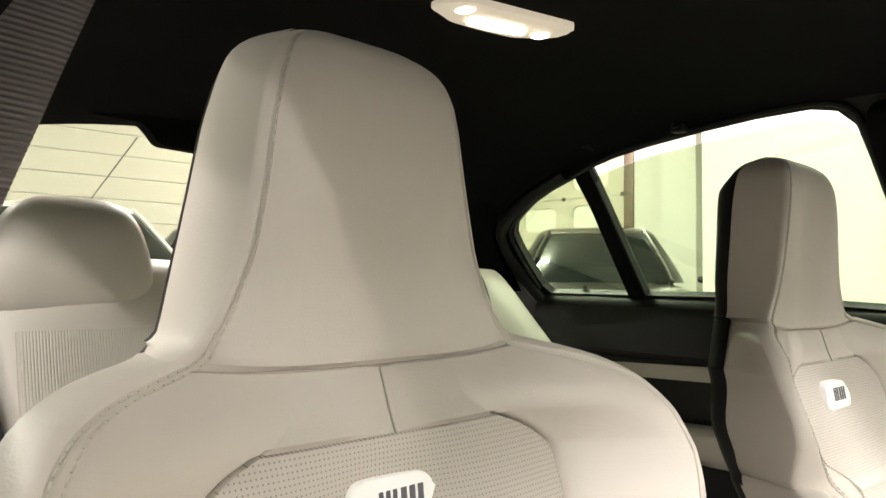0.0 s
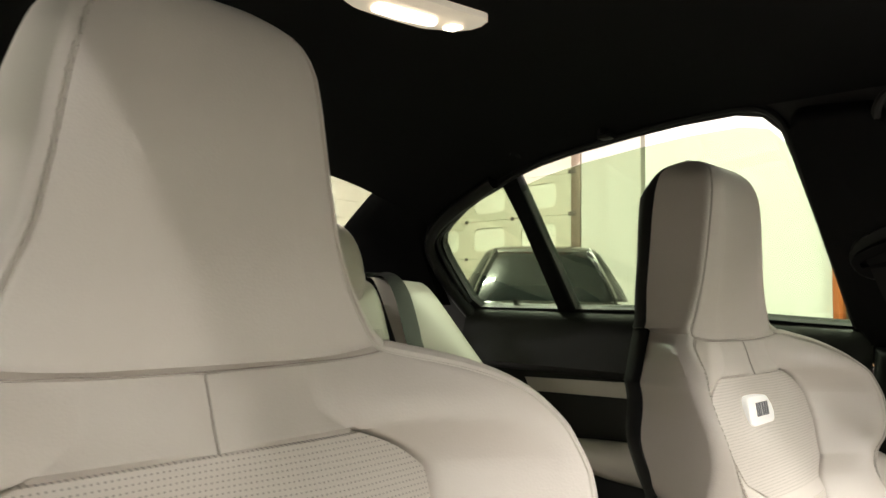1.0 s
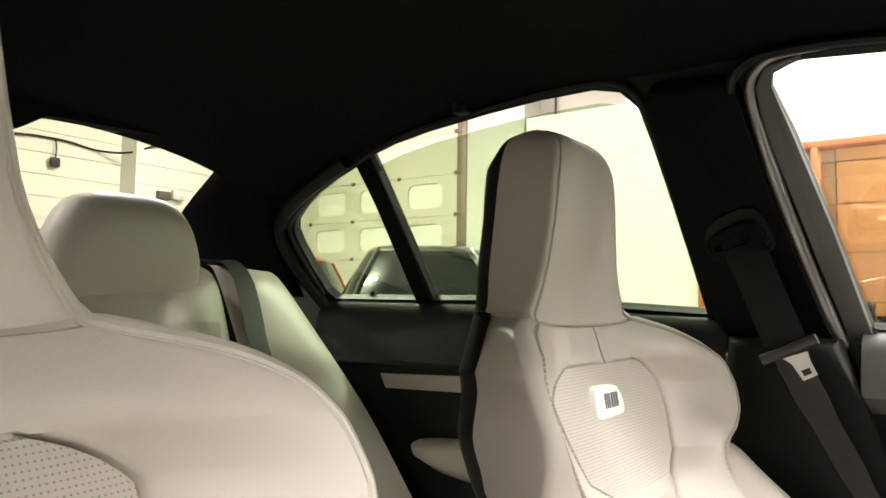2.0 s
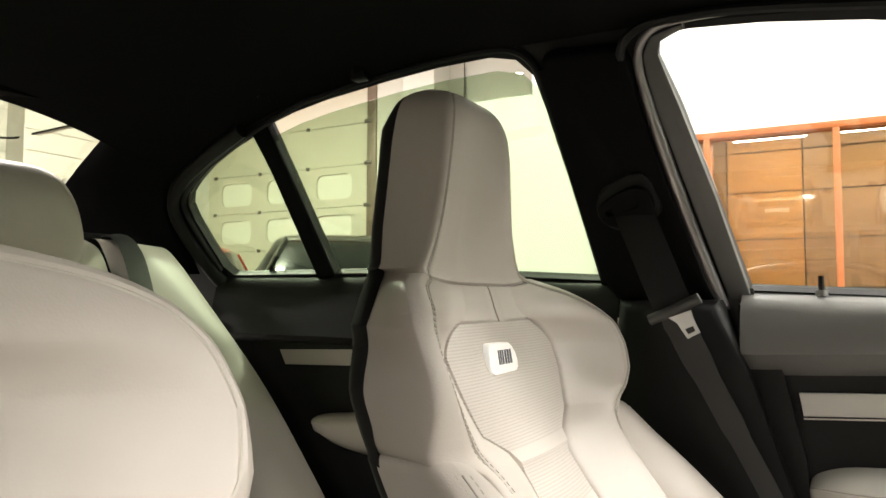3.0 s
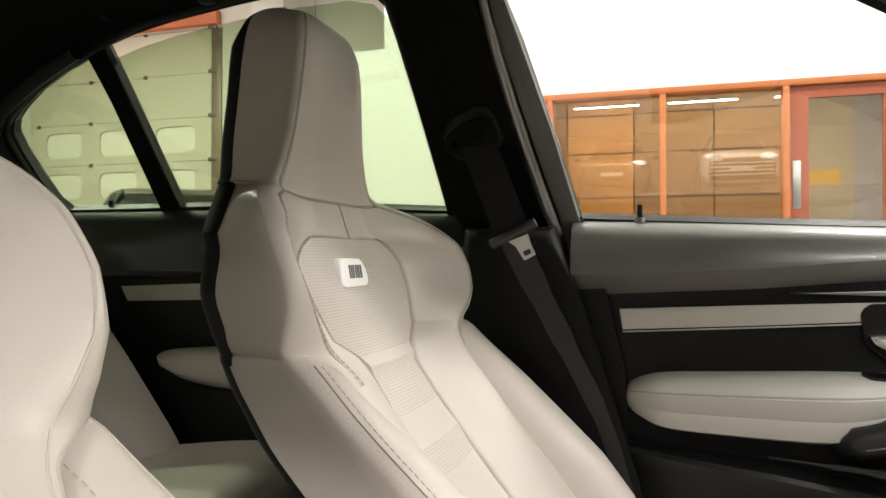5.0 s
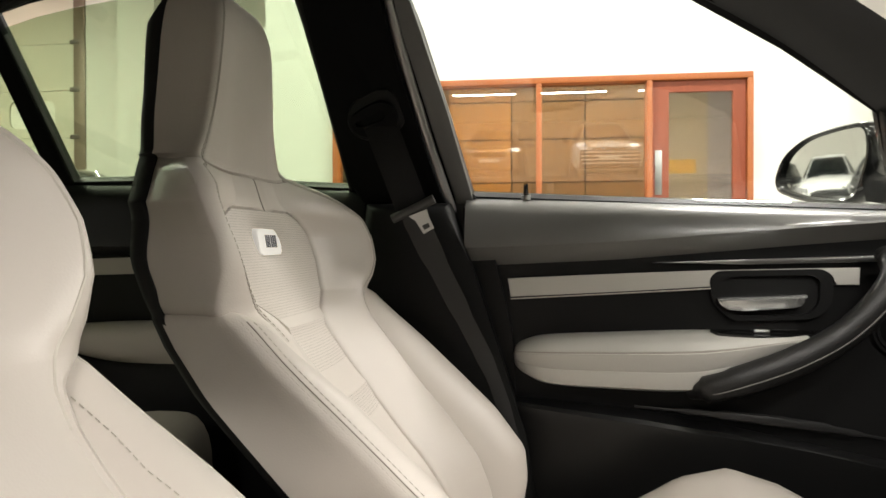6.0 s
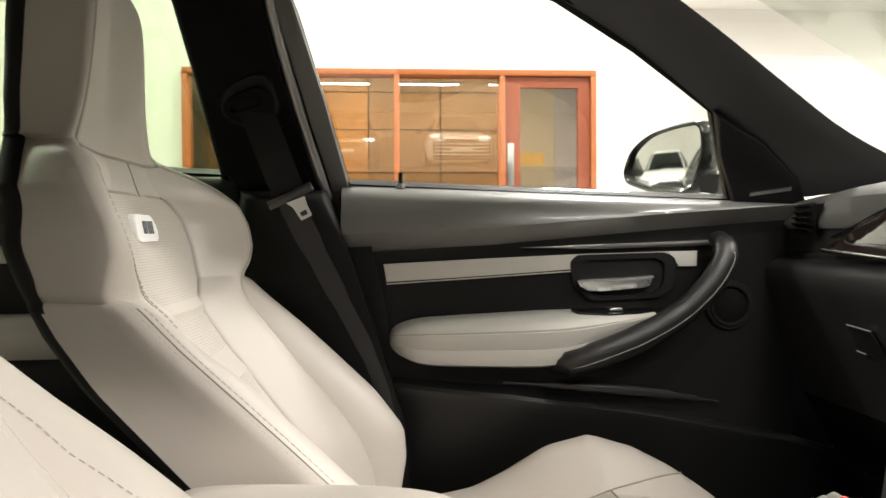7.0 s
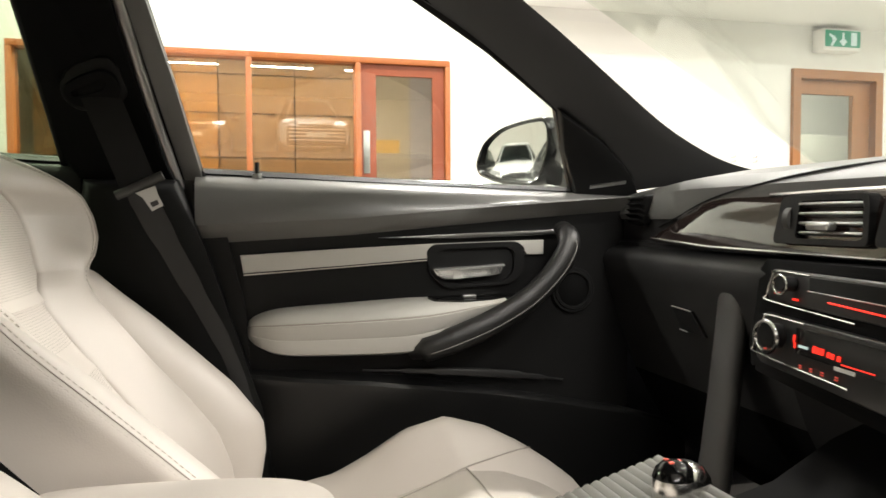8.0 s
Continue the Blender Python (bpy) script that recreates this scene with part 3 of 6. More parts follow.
part("headliner", lining, headcloth, cabin, "anthracite cloth headliner")
part("roof_skin", box(-0.6, 0.6, -0.35, 1.2, 1.432, 1.436), black_paint, cabin, flat=True)

# silver strip outside, over the doors
for s in (1, -1):
    line = [side_at(s)(u, v, 0.03) for u, v in ((1.2, 1.262), (0.9, 1.342), (0.5, 1.376), (0.1, 1.366), (-0.18, 1.318), (-0.33, 1.245), (-0.5, 1.145), (-0.62, 1.07))]
    part("roof_rail", tube(line, 0.014, 8, n=50, up=(1, 0, 0)), silver_paint, cabin, "silver painted roof edge")

# pillar trims
B_TRIM = [(0.40, 1.325), (0.282, 1.318), (0.256, 1.18), (0.205, 1.0), (0.19, 0.97), (0.33, 0.97), (0.358, 1.0), (0.382, 1.16)]
for s in (1, -1):
    part("b_pillar_trim", slab(rounded(B_TRIM, 0.02, 4), side_at(s), 0.0, -0.035, 0.014), pillarcloth, cabin, "anthracite cloth pillar trim")
    low = [(0.335, 0.97), (0.19, 0.97), (0.15, 0.86), (0.06, 0.58), (0.02, 0.35), (0.34, 0.35), (0.36, 0.7)]
    part("b_pillar_lower", slab(low, lambda u, v, d, s=s: (s * (0.735 + d), u, v), 0.0, -0.055, 0.02), black_soft, cabin)
    # quarter window bar and window seals
    bar = [(0.902, 1.005), (0.943, 1.005), (0.963, 1.2), (0.98, 1.272), (0.937, 1.285), (0.926, 1.2)]
    part("quarter_bar", slab(bar, side_at(s), 0.012, -0.004, 0.003), matte_black, cabin)
    loop = REAR_MAIN[:10] + REAR_QUARTER[3:11]
    seal = [side_at(s)(u + 0.008 * (u - 0.8) / 0.4, v + 0.008 * (v - 1.15) / 0.15, -0.004) for u, v in loop]
    part("rear_window_seal", tube(seal, 0.006, 8, n=90, up=(1, 0, 0)), rubber, cabin)
    thick = [side_at(s)(u, v, -0.012) for u, v in ((0.99, 1.283), (1.11, 1.243), (1.2, 1.204), (1.243, 1.165), (1.245, 1.12), (1.225, 1.06), (1.19, 1.0), (1.12, 0.92))]
    part("door_seal", tube(thick, 0.016, 10, n=40, up=(1, 0, 0), flat=0.8), black_soft, cabin, "thick black rubber door seal")
    frame_run = [(-0.1, 1.306), (0.1, 1.331), (0.205, 1.335), (0.247, 1.327), (0.266, 1.3), (0.261, 1.25), (0.249, 1.19), (0.222, 1.075), (0.192, 0.965)]
    part("front_door_seal", tube([side_at(s)(u, v, -0.017) for u, v in frame_run], 0.0085, 10, n=60, up=(1, 0, 0), taper=[0.6, 0.6, 0.6, 0.6, 0.7, 0.8, 0.95, 1.05, 1.15, 1.2]), seal_grey if s > 0 else rubber, cabin, "shiny grey door seal")
    part("front_door_seal", tube([side_at(s)(u + 0.021, v + 0.004, -0.028) for u, v in frame_run], 0.0065, 8, n=60, up=(1, 0, 0)), rubber, cabin)
    band = [(0.205, 1.33), (0.247, 1.322), (0.262, 1.3), (0.256, 1.25), (0.239, 1.19), (0.209, 1.075), (0.18, 0.965), (0.15, 0.968), (0.188, 1.12), (0.221, 1.235), (0.244, 1.3), (0.238, 1.316), (0.205, 1.323)]
    part("window_frame_trim", slab(band, side_at(s), 0.0, -0.012, 0.003), dash_grey, cabin, "grey soft-touch window frame trim")
    # windscreen pillar
    outer = [(-0.10, 1.30), (-0.19, 1.265), (-0.33, 1.196), (-0.48, 1.103), (-0.56, 1.045), (-0.66, 0.955)]
    inner = [(-0.2, 1.335), (-0.26, 1.3), (-0.35, 1.251), (-0.436, 1.205), (-0.563, 1.133), (-0.676, 1.071), (-0.778, 1.028), (-0.851, 1.006), (-0.93, 0.992)]
    rows = []
    for (a, b, _), (c, d, _) in zip(spline([(*p, 0) for p in outer], 24), spline([(*p, 0) for p in inner], 24)):
        o = Vector(side_at(s)(a, b, 0.0))
        i = Vector((s * (0.66 - LEAN_Z * (d - 1.0)), c, d))
        n = (Vector((-s * 1.0, 0.55, -0.1))).normalized()
        row = [o.lerp(i, t) + n * 0.013 * math.sin(math.pi * t) ** 0.7 for t in np.linspace(0, 1, 9)]
        row += [o.lerp(i, t) - n * 0.015 for t in (0.95, 0.5, 0.05)]
        rows.append(row)
    part("a_pillar_trim", loft(rows), pillar_grey, cabin, "dark grey cloth windscreen pillar trim")
    # rear pillar between quarter window and rear window
    a = spline([(0.68, 1.25, 1.02), (0.62, 1.27, 1.17), (0.56, 1.16, 1.26), (0.50, 1.1, 1.33)], 12)
    b = spline([(0.6, 1.75, 1.02), (0.528, 1.5, 1.155), (0.5, 1.391, 1.216), (0.482, 1.24, 1.30), (0.465, 1.16, 1.345)], 12)
    rows = [[Vector((s * p[0], p[1], p[2])).lerp(Vector((s * q[0], q[1], q[2])), t) + Vector((-s * 0.02 * math.sin(math.pi * t), 0, 0)) for t in np.linspace(0, 1, 9)] for p, q in zip(a, b)]
    cp = loft(rows, closed=False)
    ret = bmesh.ops.extrude_face_region(cp, geom=cp.faces[:])
    bmesh.ops.translate(cp, vec=(s * 0.03, 0, 0), verts=[v for v in ret["geom"] if isinstance(v, bmesh.types.BMVert)])
    part("c_pillar_trim", cp, headcloth, cabin, "black cloth rear pillar trim")

# rear window surround, shelf, glass
part("rear_header", slab(rounded([(-0.62, 1.36), (-0.62, 1.25), (-0.5, 1.29), (-0.455, 1.302), (-0.39, 1.302), (-0.25, 1.298), (-0.236, 1.285), (-0.222, 1.266), (-0.14, 1.262), (0.04, 1.259), (0.07, 1.266), (0.098, 1.285), (0.115, 1.297), (0.2, 1.299), (0.39, 1.306), (0.455, 1.302), (0.5, 1.29), (0.62, 1.25), (0.62, 1.36)], 0.012, 4), lambda u, v, d: (u, 1.205 + d, v), 0, 0.03), headcloth, cabin)
part("parcel_shelf", box(-0.62, 0.62, 1.3, 1.75, 0.985, 1.02, 0.01), black_soft, cabin)
p = part("rear_window", slab([(-0.5, -0.06), (0.5, -0.06), (0.58, 1.0), (-0.58, 1.0)], lambda u, v, d: (u, 1.235 + 0.5 * v, 1.30 - 0.27 * v + d), 0, 0.004), back_glass, cabin, "tinted rear window", flat=True)
p.visible_shadow = False
p = part("windscreen", slab([(-0.5, 0.0), (0.5, 0.0), (0.68, 1.0), (-0.68, 1.0)], lambda u, v, d: (u, -0.29 - 0.85 * v, 1.345 - 0.375 * v + d), 0, 0.005), clear_glass, cabin, "clear windscreen", flat=True)
p.visible_shadow = False
part("cabin_floor", box(-0.74, 0.74, -1.2, 1.4, 0.25, 0.30), carpet, cabin, flat=True)
part("firewall", box(-0.74, 0.74, -1.25, -1.2, 0.25, 0.95), black_soft, cabin, flat=True)
part("boot_wall", box(-0.66, 0.66, 1.36, 1.4, 0.3, 0.985), black_soft, cabin, flat=True)
# unseen plain panel, added to keep low side light off the seats
part("far_door_wall", box(-0.80, -0.745, -0.66, 0.16, 0.3, 0.95), black_soft, cabin, flat=True)
part("outer_skin", box(0.83, 0.85, -1.2, 1.7, 0.2, 0.93), black_paint, cabin, flat=True)
part("bonnet", box(-0.8, 0.8, -2.2, -1.2, 0.86, 0.93, 0.03), silver_paint, cabin)

# roof console lamp
dome = thing("dome_light", (0.005, 0.64, 1.39), "pale roof courtesy light, glowing warm white", "lamp")
part("housing", slab(rounded([(-0.086, 0.686), (-0.086, 0.66), (-0.064, 0.633), (0.101, 0.606), (0.112, 0.62), (0.112, 0.655), (0.067, 0.689), (0.014, 0.698), (-0.035, 0.701)], 0.008, 4), lambda u, v, d: (u, v, 1.392 + d), 0.0, -0.008, 0.003), dome_dim, dome, "warm translucent lens")
part("bright_lens", slab(rounded([(-0.03, 0.664), (0.055, 0.648), (0.066, 0.668), (0.02, 0.683), (-0.025, 0.688)], 0.01, 4), lambda u, v, d: (u, v, 1.384 + d), 0.0, -0.004), dome_glow, dome, "glowing bulb window")
for u in (-0.053, 0.088):
    part("reading_lens", slab(rounded([(u - 0.008, 0.648), (u + 0.008, 0.644), (u + 0.008, 0.664), (u - 0.008, 0.668)], 0.004, 4), lambda a, b, d: (a, b, 1.384 + d), 0.0, -0.003), dome_glow, dome)

# grab handles and visor clip
for s in (1, -1):
    g = thing("grab_handle", (s * 0.53, 0.80, 1.33), "black folding grab handle above the rear window", "handle", "grab handles")
    pts = [(0.905, 1.325), (0.893, 1.345), (0.86, 1.352), (0.80, 1.358), (0.74, 1.362), (0.712, 1.358), (0.703, 1.338)]
    part("bar", tube([(s * (0.525 + 0.0 * u), u, v - 0.012) for u, v in pts], 0.011, 8, n=30, up=(1, 0, 0), flat=1.3), black_soft, g)
    for u in (0.9, 0.705):
        part("mount", box(s * 0.53 - 0.012, s * 0.53 + 0.012, u - 0.014, u + 0.014, 1.318, 1.352, 0.006), black_soft, g)
clip = thing("visor_clip", (0.51, 0.14, 1.36), "small black roof hook for the sun visor", "clip")
part("hook", joined(box(0.5, 0.53, 0.13, 0.165, 1.352, 1.39, 0.005), box(0.485, 0.535, 0.12, 0.15, 1.348, 1.356, 0.003)), black_soft, clip)


# ---- seat belts ----
def belt(s):
    b = thing("seat_belt", (s * 0.68, 0.3, 0.9), "dark grey seat belt hanging at the door pillar", "seat belt", "seat belts")
    plate = [(0.343, 1.147), (0.286, 1.169), (0.268, 1.162), (0.253, 1.114), (0.277, 1.1), (0.326, 1.088), (0.354, 1.111)]
    part("anchor_plate", slab(rounded(plate, 0.016, 5), side_at(s), -0.03, -0.04, 0.004), black_soft, b)
    ring = rounded([(0.345, 1.128), (0.335, 1.107), (0.3, 1.098), (0.272, 1.104), (0.262, 1.125), (0.268, 1.146), (0.288, 1.154), (0.32, 1.143)], 0.014, 5)
    slot = rounded([(0.334, 1.123), (0.33, 1.116), (0.285, 1.127), (0.28, 1.138), (0.29, 1.141)], 0.005, 4)
    part("guide_loop", holed(ring, [slot], side_at(s), -0.044, -0.056), matte_black, b, "black plastic belt guide")
    upper = [(s * 0.622, 0.303, 1.118), (s * 0.62, 0.28, 1.06), (s * 0.636, 0.243, 0.957)]
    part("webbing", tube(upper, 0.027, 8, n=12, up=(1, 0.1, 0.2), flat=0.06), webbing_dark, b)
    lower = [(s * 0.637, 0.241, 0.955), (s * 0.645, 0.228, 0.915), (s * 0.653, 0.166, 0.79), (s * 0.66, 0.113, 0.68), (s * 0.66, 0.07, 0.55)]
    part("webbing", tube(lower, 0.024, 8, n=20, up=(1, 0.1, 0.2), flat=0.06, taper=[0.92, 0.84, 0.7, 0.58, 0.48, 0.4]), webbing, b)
    t = part("tongue", tube([(s * 0.63, 0.275, 0.941), (s * 0.626, 0.243, 0.955), (s * 0.624, 0.206, 0.973)], 0.0075, 10, up=(1, 0, 0), flat=0.8), grey_soft, b, "dark grey tongue grip")
    blade = [(0.247, 0.945), (0.236, 0.938), (0.223, 0.917), (0.206, 0.926), (0.214, 0.944), (0.217, 0.956)]
    part("metal_tongue", holed(blade, [[(0.226, 0.93), (0.222, 0.923), (0.212, 0.928), (0.215, 0.935)]], lambda u, v, d: (s * (0.6205 + d + 0.15 * (0.945 - v)), u, v), 0, 0.0025), alu, t, "bright steel tongue plate", flat=True)


belt(1)
driver_belt = thing("seat_belt", (-0.66, 0.3, 0.5), "dark grey ribbed seat belt hanging close at the door pillar", "seat belt", "seat belts")
part("webbing", tube([(-0.563, 0.31, 1.26), (-0.591, 0.305, 1.185), (-0.615, 0.30, 1.12), (-0.639, 0.29, 1.05), (-0.675, 0.27, 0.9), (-0.685, 0.25, 0.6)], 0.021, 8, n=30, up=(0.35, -1, 0.2), flat=0.07), webbing_near_lit, driver_belt)
part("anchor", box(-0.60, -0.565, 0.285, 0.335, 1.235, 1.275, 0.008), black_soft, driver_belt)

# ---- front seats ----
SEAT_X = 0.37
TABLE = {
    "yc": [(0.46, 0.11), (0.54, 0.155), (0.60, 0.195), (0.65, 0.235), (0.70, 0.272), (0.75, 0.308), (0.80, 0.341), (0.84, 0.359), (0.88, 0.371), (0.92, 0.387), (0.96, 0.402), (0.997, 0.41), (1.003, 0.411), (1.05, 0.409), (1.10, 0.405), (1.15, 0.403), (1.18, 0.404), (1.2, 0.410), (1.212, 0.423), (1.219, 0.44), (1.223, 0.455)],
    "yb": [(0.46, 0.07), (0.54, 0.056), (0.585, 0.06), (0.645, 0.105), (0.70, 0.162), (0.75, 0.215), (0.79, 0.26), (0.835, 0.305), (0.88, 0.311), (0.907, 0.317), (0.94, 0.332), (0.965, 0.351), (0.983, 0.376), (0.997, 0.408), (1.003, 0.416), (1.05, 0.414), (1.10, 0.411), (1.15, 0.409), (1.18, 0.41), (1.2, 0.416), (1.212, 0.428), (1.219, 0.442), (1.223, 0.456)],
    "w": [(0.46, 0.25), (0.54, 0.262), (0.76, 0.262), (0.84, 0.25), (0.88, 0.251), (0.92, 0.25), (0.945, 0.246), (0.963, 0.237), (0.977, 0.222), (0.988, 0.198), (0.996, 0.166), (1.003, 0.131), (1.05, 0.117), (1.10, 0.104), (1.15, 0.092), (1.18, 0.084), (1.2, 0.077), (1.212, 0.066), (1.219, 0.05), (1.223, 0.028)],
    "xh": [(0.46, 0.2), (0.99, 0.14), (1.0, 0.13), (1.01, 0.12), (1.03, 0.107), (1.06, 0.0945), (1.10, 0.0865), (1.15, 0.079), (1.18, 0.073), (1.2, 0.063), (1.212, 0.046), (1.219, 0.03), (1.223, 0.012)],
    "yr": [(0.46, 0.13), (0.54, 0.165), (0.60, 0.205), (0.65, 0.248), (0.70, 0.295), (0.75, 0.345), (0.80, 0.387), (0.845, 0.413), (0.88, 0.426), (0.92, 0.436), (0.95, 0.448), (0.98, 0.463), (1.003, 0.474), (1.05, 0.481), (1.15, 0.486), (1.18, 0.486), (1.2, 0.484), (1.212, 0.478), (1.219, 0.468), (1.223, 0.46)],
    "xi": [(0.46, 0.085), (0.70, 0.072), (0.79, 0.068), (0.81, 0.077), (0.83, 0.115), (0.85, 0.155), (0.87, 0.168), (0.895, 0.159), (0.91, 0.151), (0.922, 0.14), (0.931, 0.129), (0.938, 0.117), (0.9425, 0.105), (0.9455, 0.09), (0.962, 0.07), (1.217, 0.05)],
}
DENSE = np.linspace(0.44, 1.23, 800)
KERNEL = np.exp(-0.5 * (np.arange(-12, 13) / 4.5) ** 2)
KERNEL /= KERNEL.sum()
CURVE = {}
for key, rows in TABLE.items():
    raw = np.interp(DENSE, *zip(*rows))
    CURVE[key] = np.convolve(np.pad(raw, 12, mode="edge"), KERNEL, "valid")


def at_z(key, z):
    return float(np.interp(z, DENSE, CURVE[key]))


NA, NB, NC, ND = 12, 16, 8, 5
SHOULDER_TAPER = 0.022
C_INS, C_EDGE = NA, NA + NB


def ease(t):
    t = max(0.0, min(1.0, t))
    return t * t * (3 - 2 * t)


# outer edge of the wing, which runs down into a narrow band beside the insert, and how proud that edge stands
BAND_X = [(0.46, 0.17), (0.70, 0.17), (0.76, 0.175), (0.80, 0.181), (0.82, 0.188), (0.85, 0.207), (0.88, 0.224), (0.91, 0.232), (1.3, 0.232)]
BAND_Y = [(0.46, 0.45), (0.70, 0.49), (0.78, 0.58), (0.82, 0.69), (0.85, 0.9), (0.875, 1.0), (1.3, 1.0)]


def flank_top(z):
    """Where the rear edge of the flank runs up into the head cushion."""
    return float(np.interp(z, (0.945, 1.003, 1.008, 1.01), (0.204, 0.133, 0.15, 0.3)))


def seat_row(z):
    """Half a cross-section of the backrest at height z, from its middle to the rear edge of its flank."""
    yc, yb, w, yr, xi = (at_z(k, z) for k in ("yc", "yb", "w", "yr", "xi"))
    yr -= 0.006 * ease((z - 0.83) / 0.03)
    head = 1 / (1 + math.exp(-(z - 1.0) / 0.003))
    low = 1 / (1 + math.exp((z - 0.826) / 0.003))
    out_by = CRISP * ease((z - 0.83) / 0.05) * ease((0.97 - z) / 0.04)
    xb = min(w - 0.018 + out_by, float(np.interp(z, *zip(*BAND_X))) + out_by) * (1 - head) + at_z("xh", z) * head
    yb = yc + (yb - yc) * float(np.interp(z, *zip(*BAND_Y))) - WING * ease((z - 0.80) / 0.06) * ease((0.985 - z) / 0.05)
    wf = w * (1 - head) + (xb + 0.007) * head
    wf = wf + (xb + 0.012 - wf) * low
    we = w - (0.02 + SHOULDER_TAPER * ease((z - 0.88) / 0.06)) * ease((1.004 - z) / 0.026)
    if z > 0.945:
        we = min(we, flank_top(z))
    we = we + (xb + 0.004 - we) * low
    yr = yr + (yb + 0.07 - yr) * low
    xi = min(xi, 0.62 * xb)
    rd = min(((0.035 - 3.4 * CRISP) * (1 - head) + 0.01 * head) * (1 - 0.6 * low) + 0.25 * max(0, wf - xb - 0.018), 0.6 * max(0.002, yr - yb))
    out = []
    for k in range(NA):
        u = 1 - (1 - k / NA) ** 1.9
        out.append((xi * u, yc - 0.004 * (1 - head) * (1 - u * u)))
    wing = ease((z - 0.80) / 0.08)
    for k in range(NB):
        u = 0.35 * k / NB + 0.65 * (k / NB) ** 1.4
        rise = wing * (0.35 * u + 0.65 * u * u) + (1 - wing) * (0.45 * ease(u) + 0.55 * math.sin(0.5 * math.pi * u))
        out.append((xi + (xb - xi) * u, yc + (yb - yc) * rise))
    for k in range(NC):
        a = 0.5 * math.pi * k / NC
        out.append((xb + (wf - xb) * math.sin(a), yb + rd * (1 - math.cos(a))))
    for k in range(ND + 1):
        u = k / ND
        out.append((wf + (we - wf) * u, yb + rd + (max(yr, yb + rd + 0.004) - yb - rd) * u))
    return out


ZS = sorted(set([round(z, 4) for z in np.arange(0.47, 0.95, 0.011)] + [round(z, 4) for z in np.arange(0.95, 1.01, 0.004)] + [round(z, 4) for z in np.arange(1.01, 1.19, 0.011)] + [1.19, 1.196, 1.202, 1.207, 1.211, 1.2145, 1.2175, 1.22, 1.222] + [0.814, 0.818, 0.822, 0.826, 0.83, 0.834, 0.84, 0.846, 0.851, 0.856, 0.912, 0.918, 0.924, 0.928, 0.932, 0.936, 0.939, 0.942, 0.944, 0.946, 0.948, 0.996, 1.0, 1.004]))
HALF = NA + NB + NC + ND + 1
R_SIDE, R_INS, R_HEAD = (min(range(len(ZS)), key=lambda i: abs(ZS[i] - z)) for z in (0.814, 0.946, 1.0))


def pad_row(z, top=0.0):
    """Half a cross-section of the lower side bolster: from under the band over its crest to the rear of the flank; top: rounding of its upper end."""
    yc, yb, w, yr = (at_z(k, z) for k in ("yc", "yb", "w", "yr"))
    xm = float(np.interp(z, *zip(*BAND_X))) - 0.008
    xb = w - 0.034
    y0 = yc + (yb - yc) * 0.1
    out = []
    for t in np.linspace(0, 1, 12):
        out.append((xm + (xb - xm) * t, y0 + (yb - y0) * math.sin(0.5 * math.pi * min(1, 1.06 * t)) ** 0.62))
    for a in np.linspace(0, 0.5 * math.pi, 8)[1:]:
        out.append((xb + (w - xb) * math.sin(a), yb + 0.032 * (1 - math.cos(a))))
    for u in np.linspace(0, 1, 6)[1:]:
        out.append((w - 0.004 * u - 0.014 * u * ease((z - 0.68) / 0.14), yb + 0.032 + (yr - yb - 0.032) * u))
    return [(x - 0.012 * top ** 2 * max(0, min(1, (x - 0.19) / 0.05)), y + 0.014 * top ** 2 * max(0.0, 1 - max(0, y - yb) / 0.1)) for x, y in out]


PAD_Z = [round(z, 4) for z in np.arange(0.47, 0.82, 0.011)] + [0.822, 0.828, 0.833, 0.8365, 0.839, 0.8405]
PAD_EDGE = 16


def pad_point(s, z, k):
    top = max(0.0, (z - 0.822) / 0.0185)
    x, y = pad_row(z, top)[k]
    # the upper end slopes down towards the insert
    drop = 0.026 * max(0.0, min(1.0, (0.24 - x) / 0.06)) * max(0.0, min(1.0, (z - 0.75) / 0.07))
    return Vector((SEAT_X + s * x, y, z - drop))


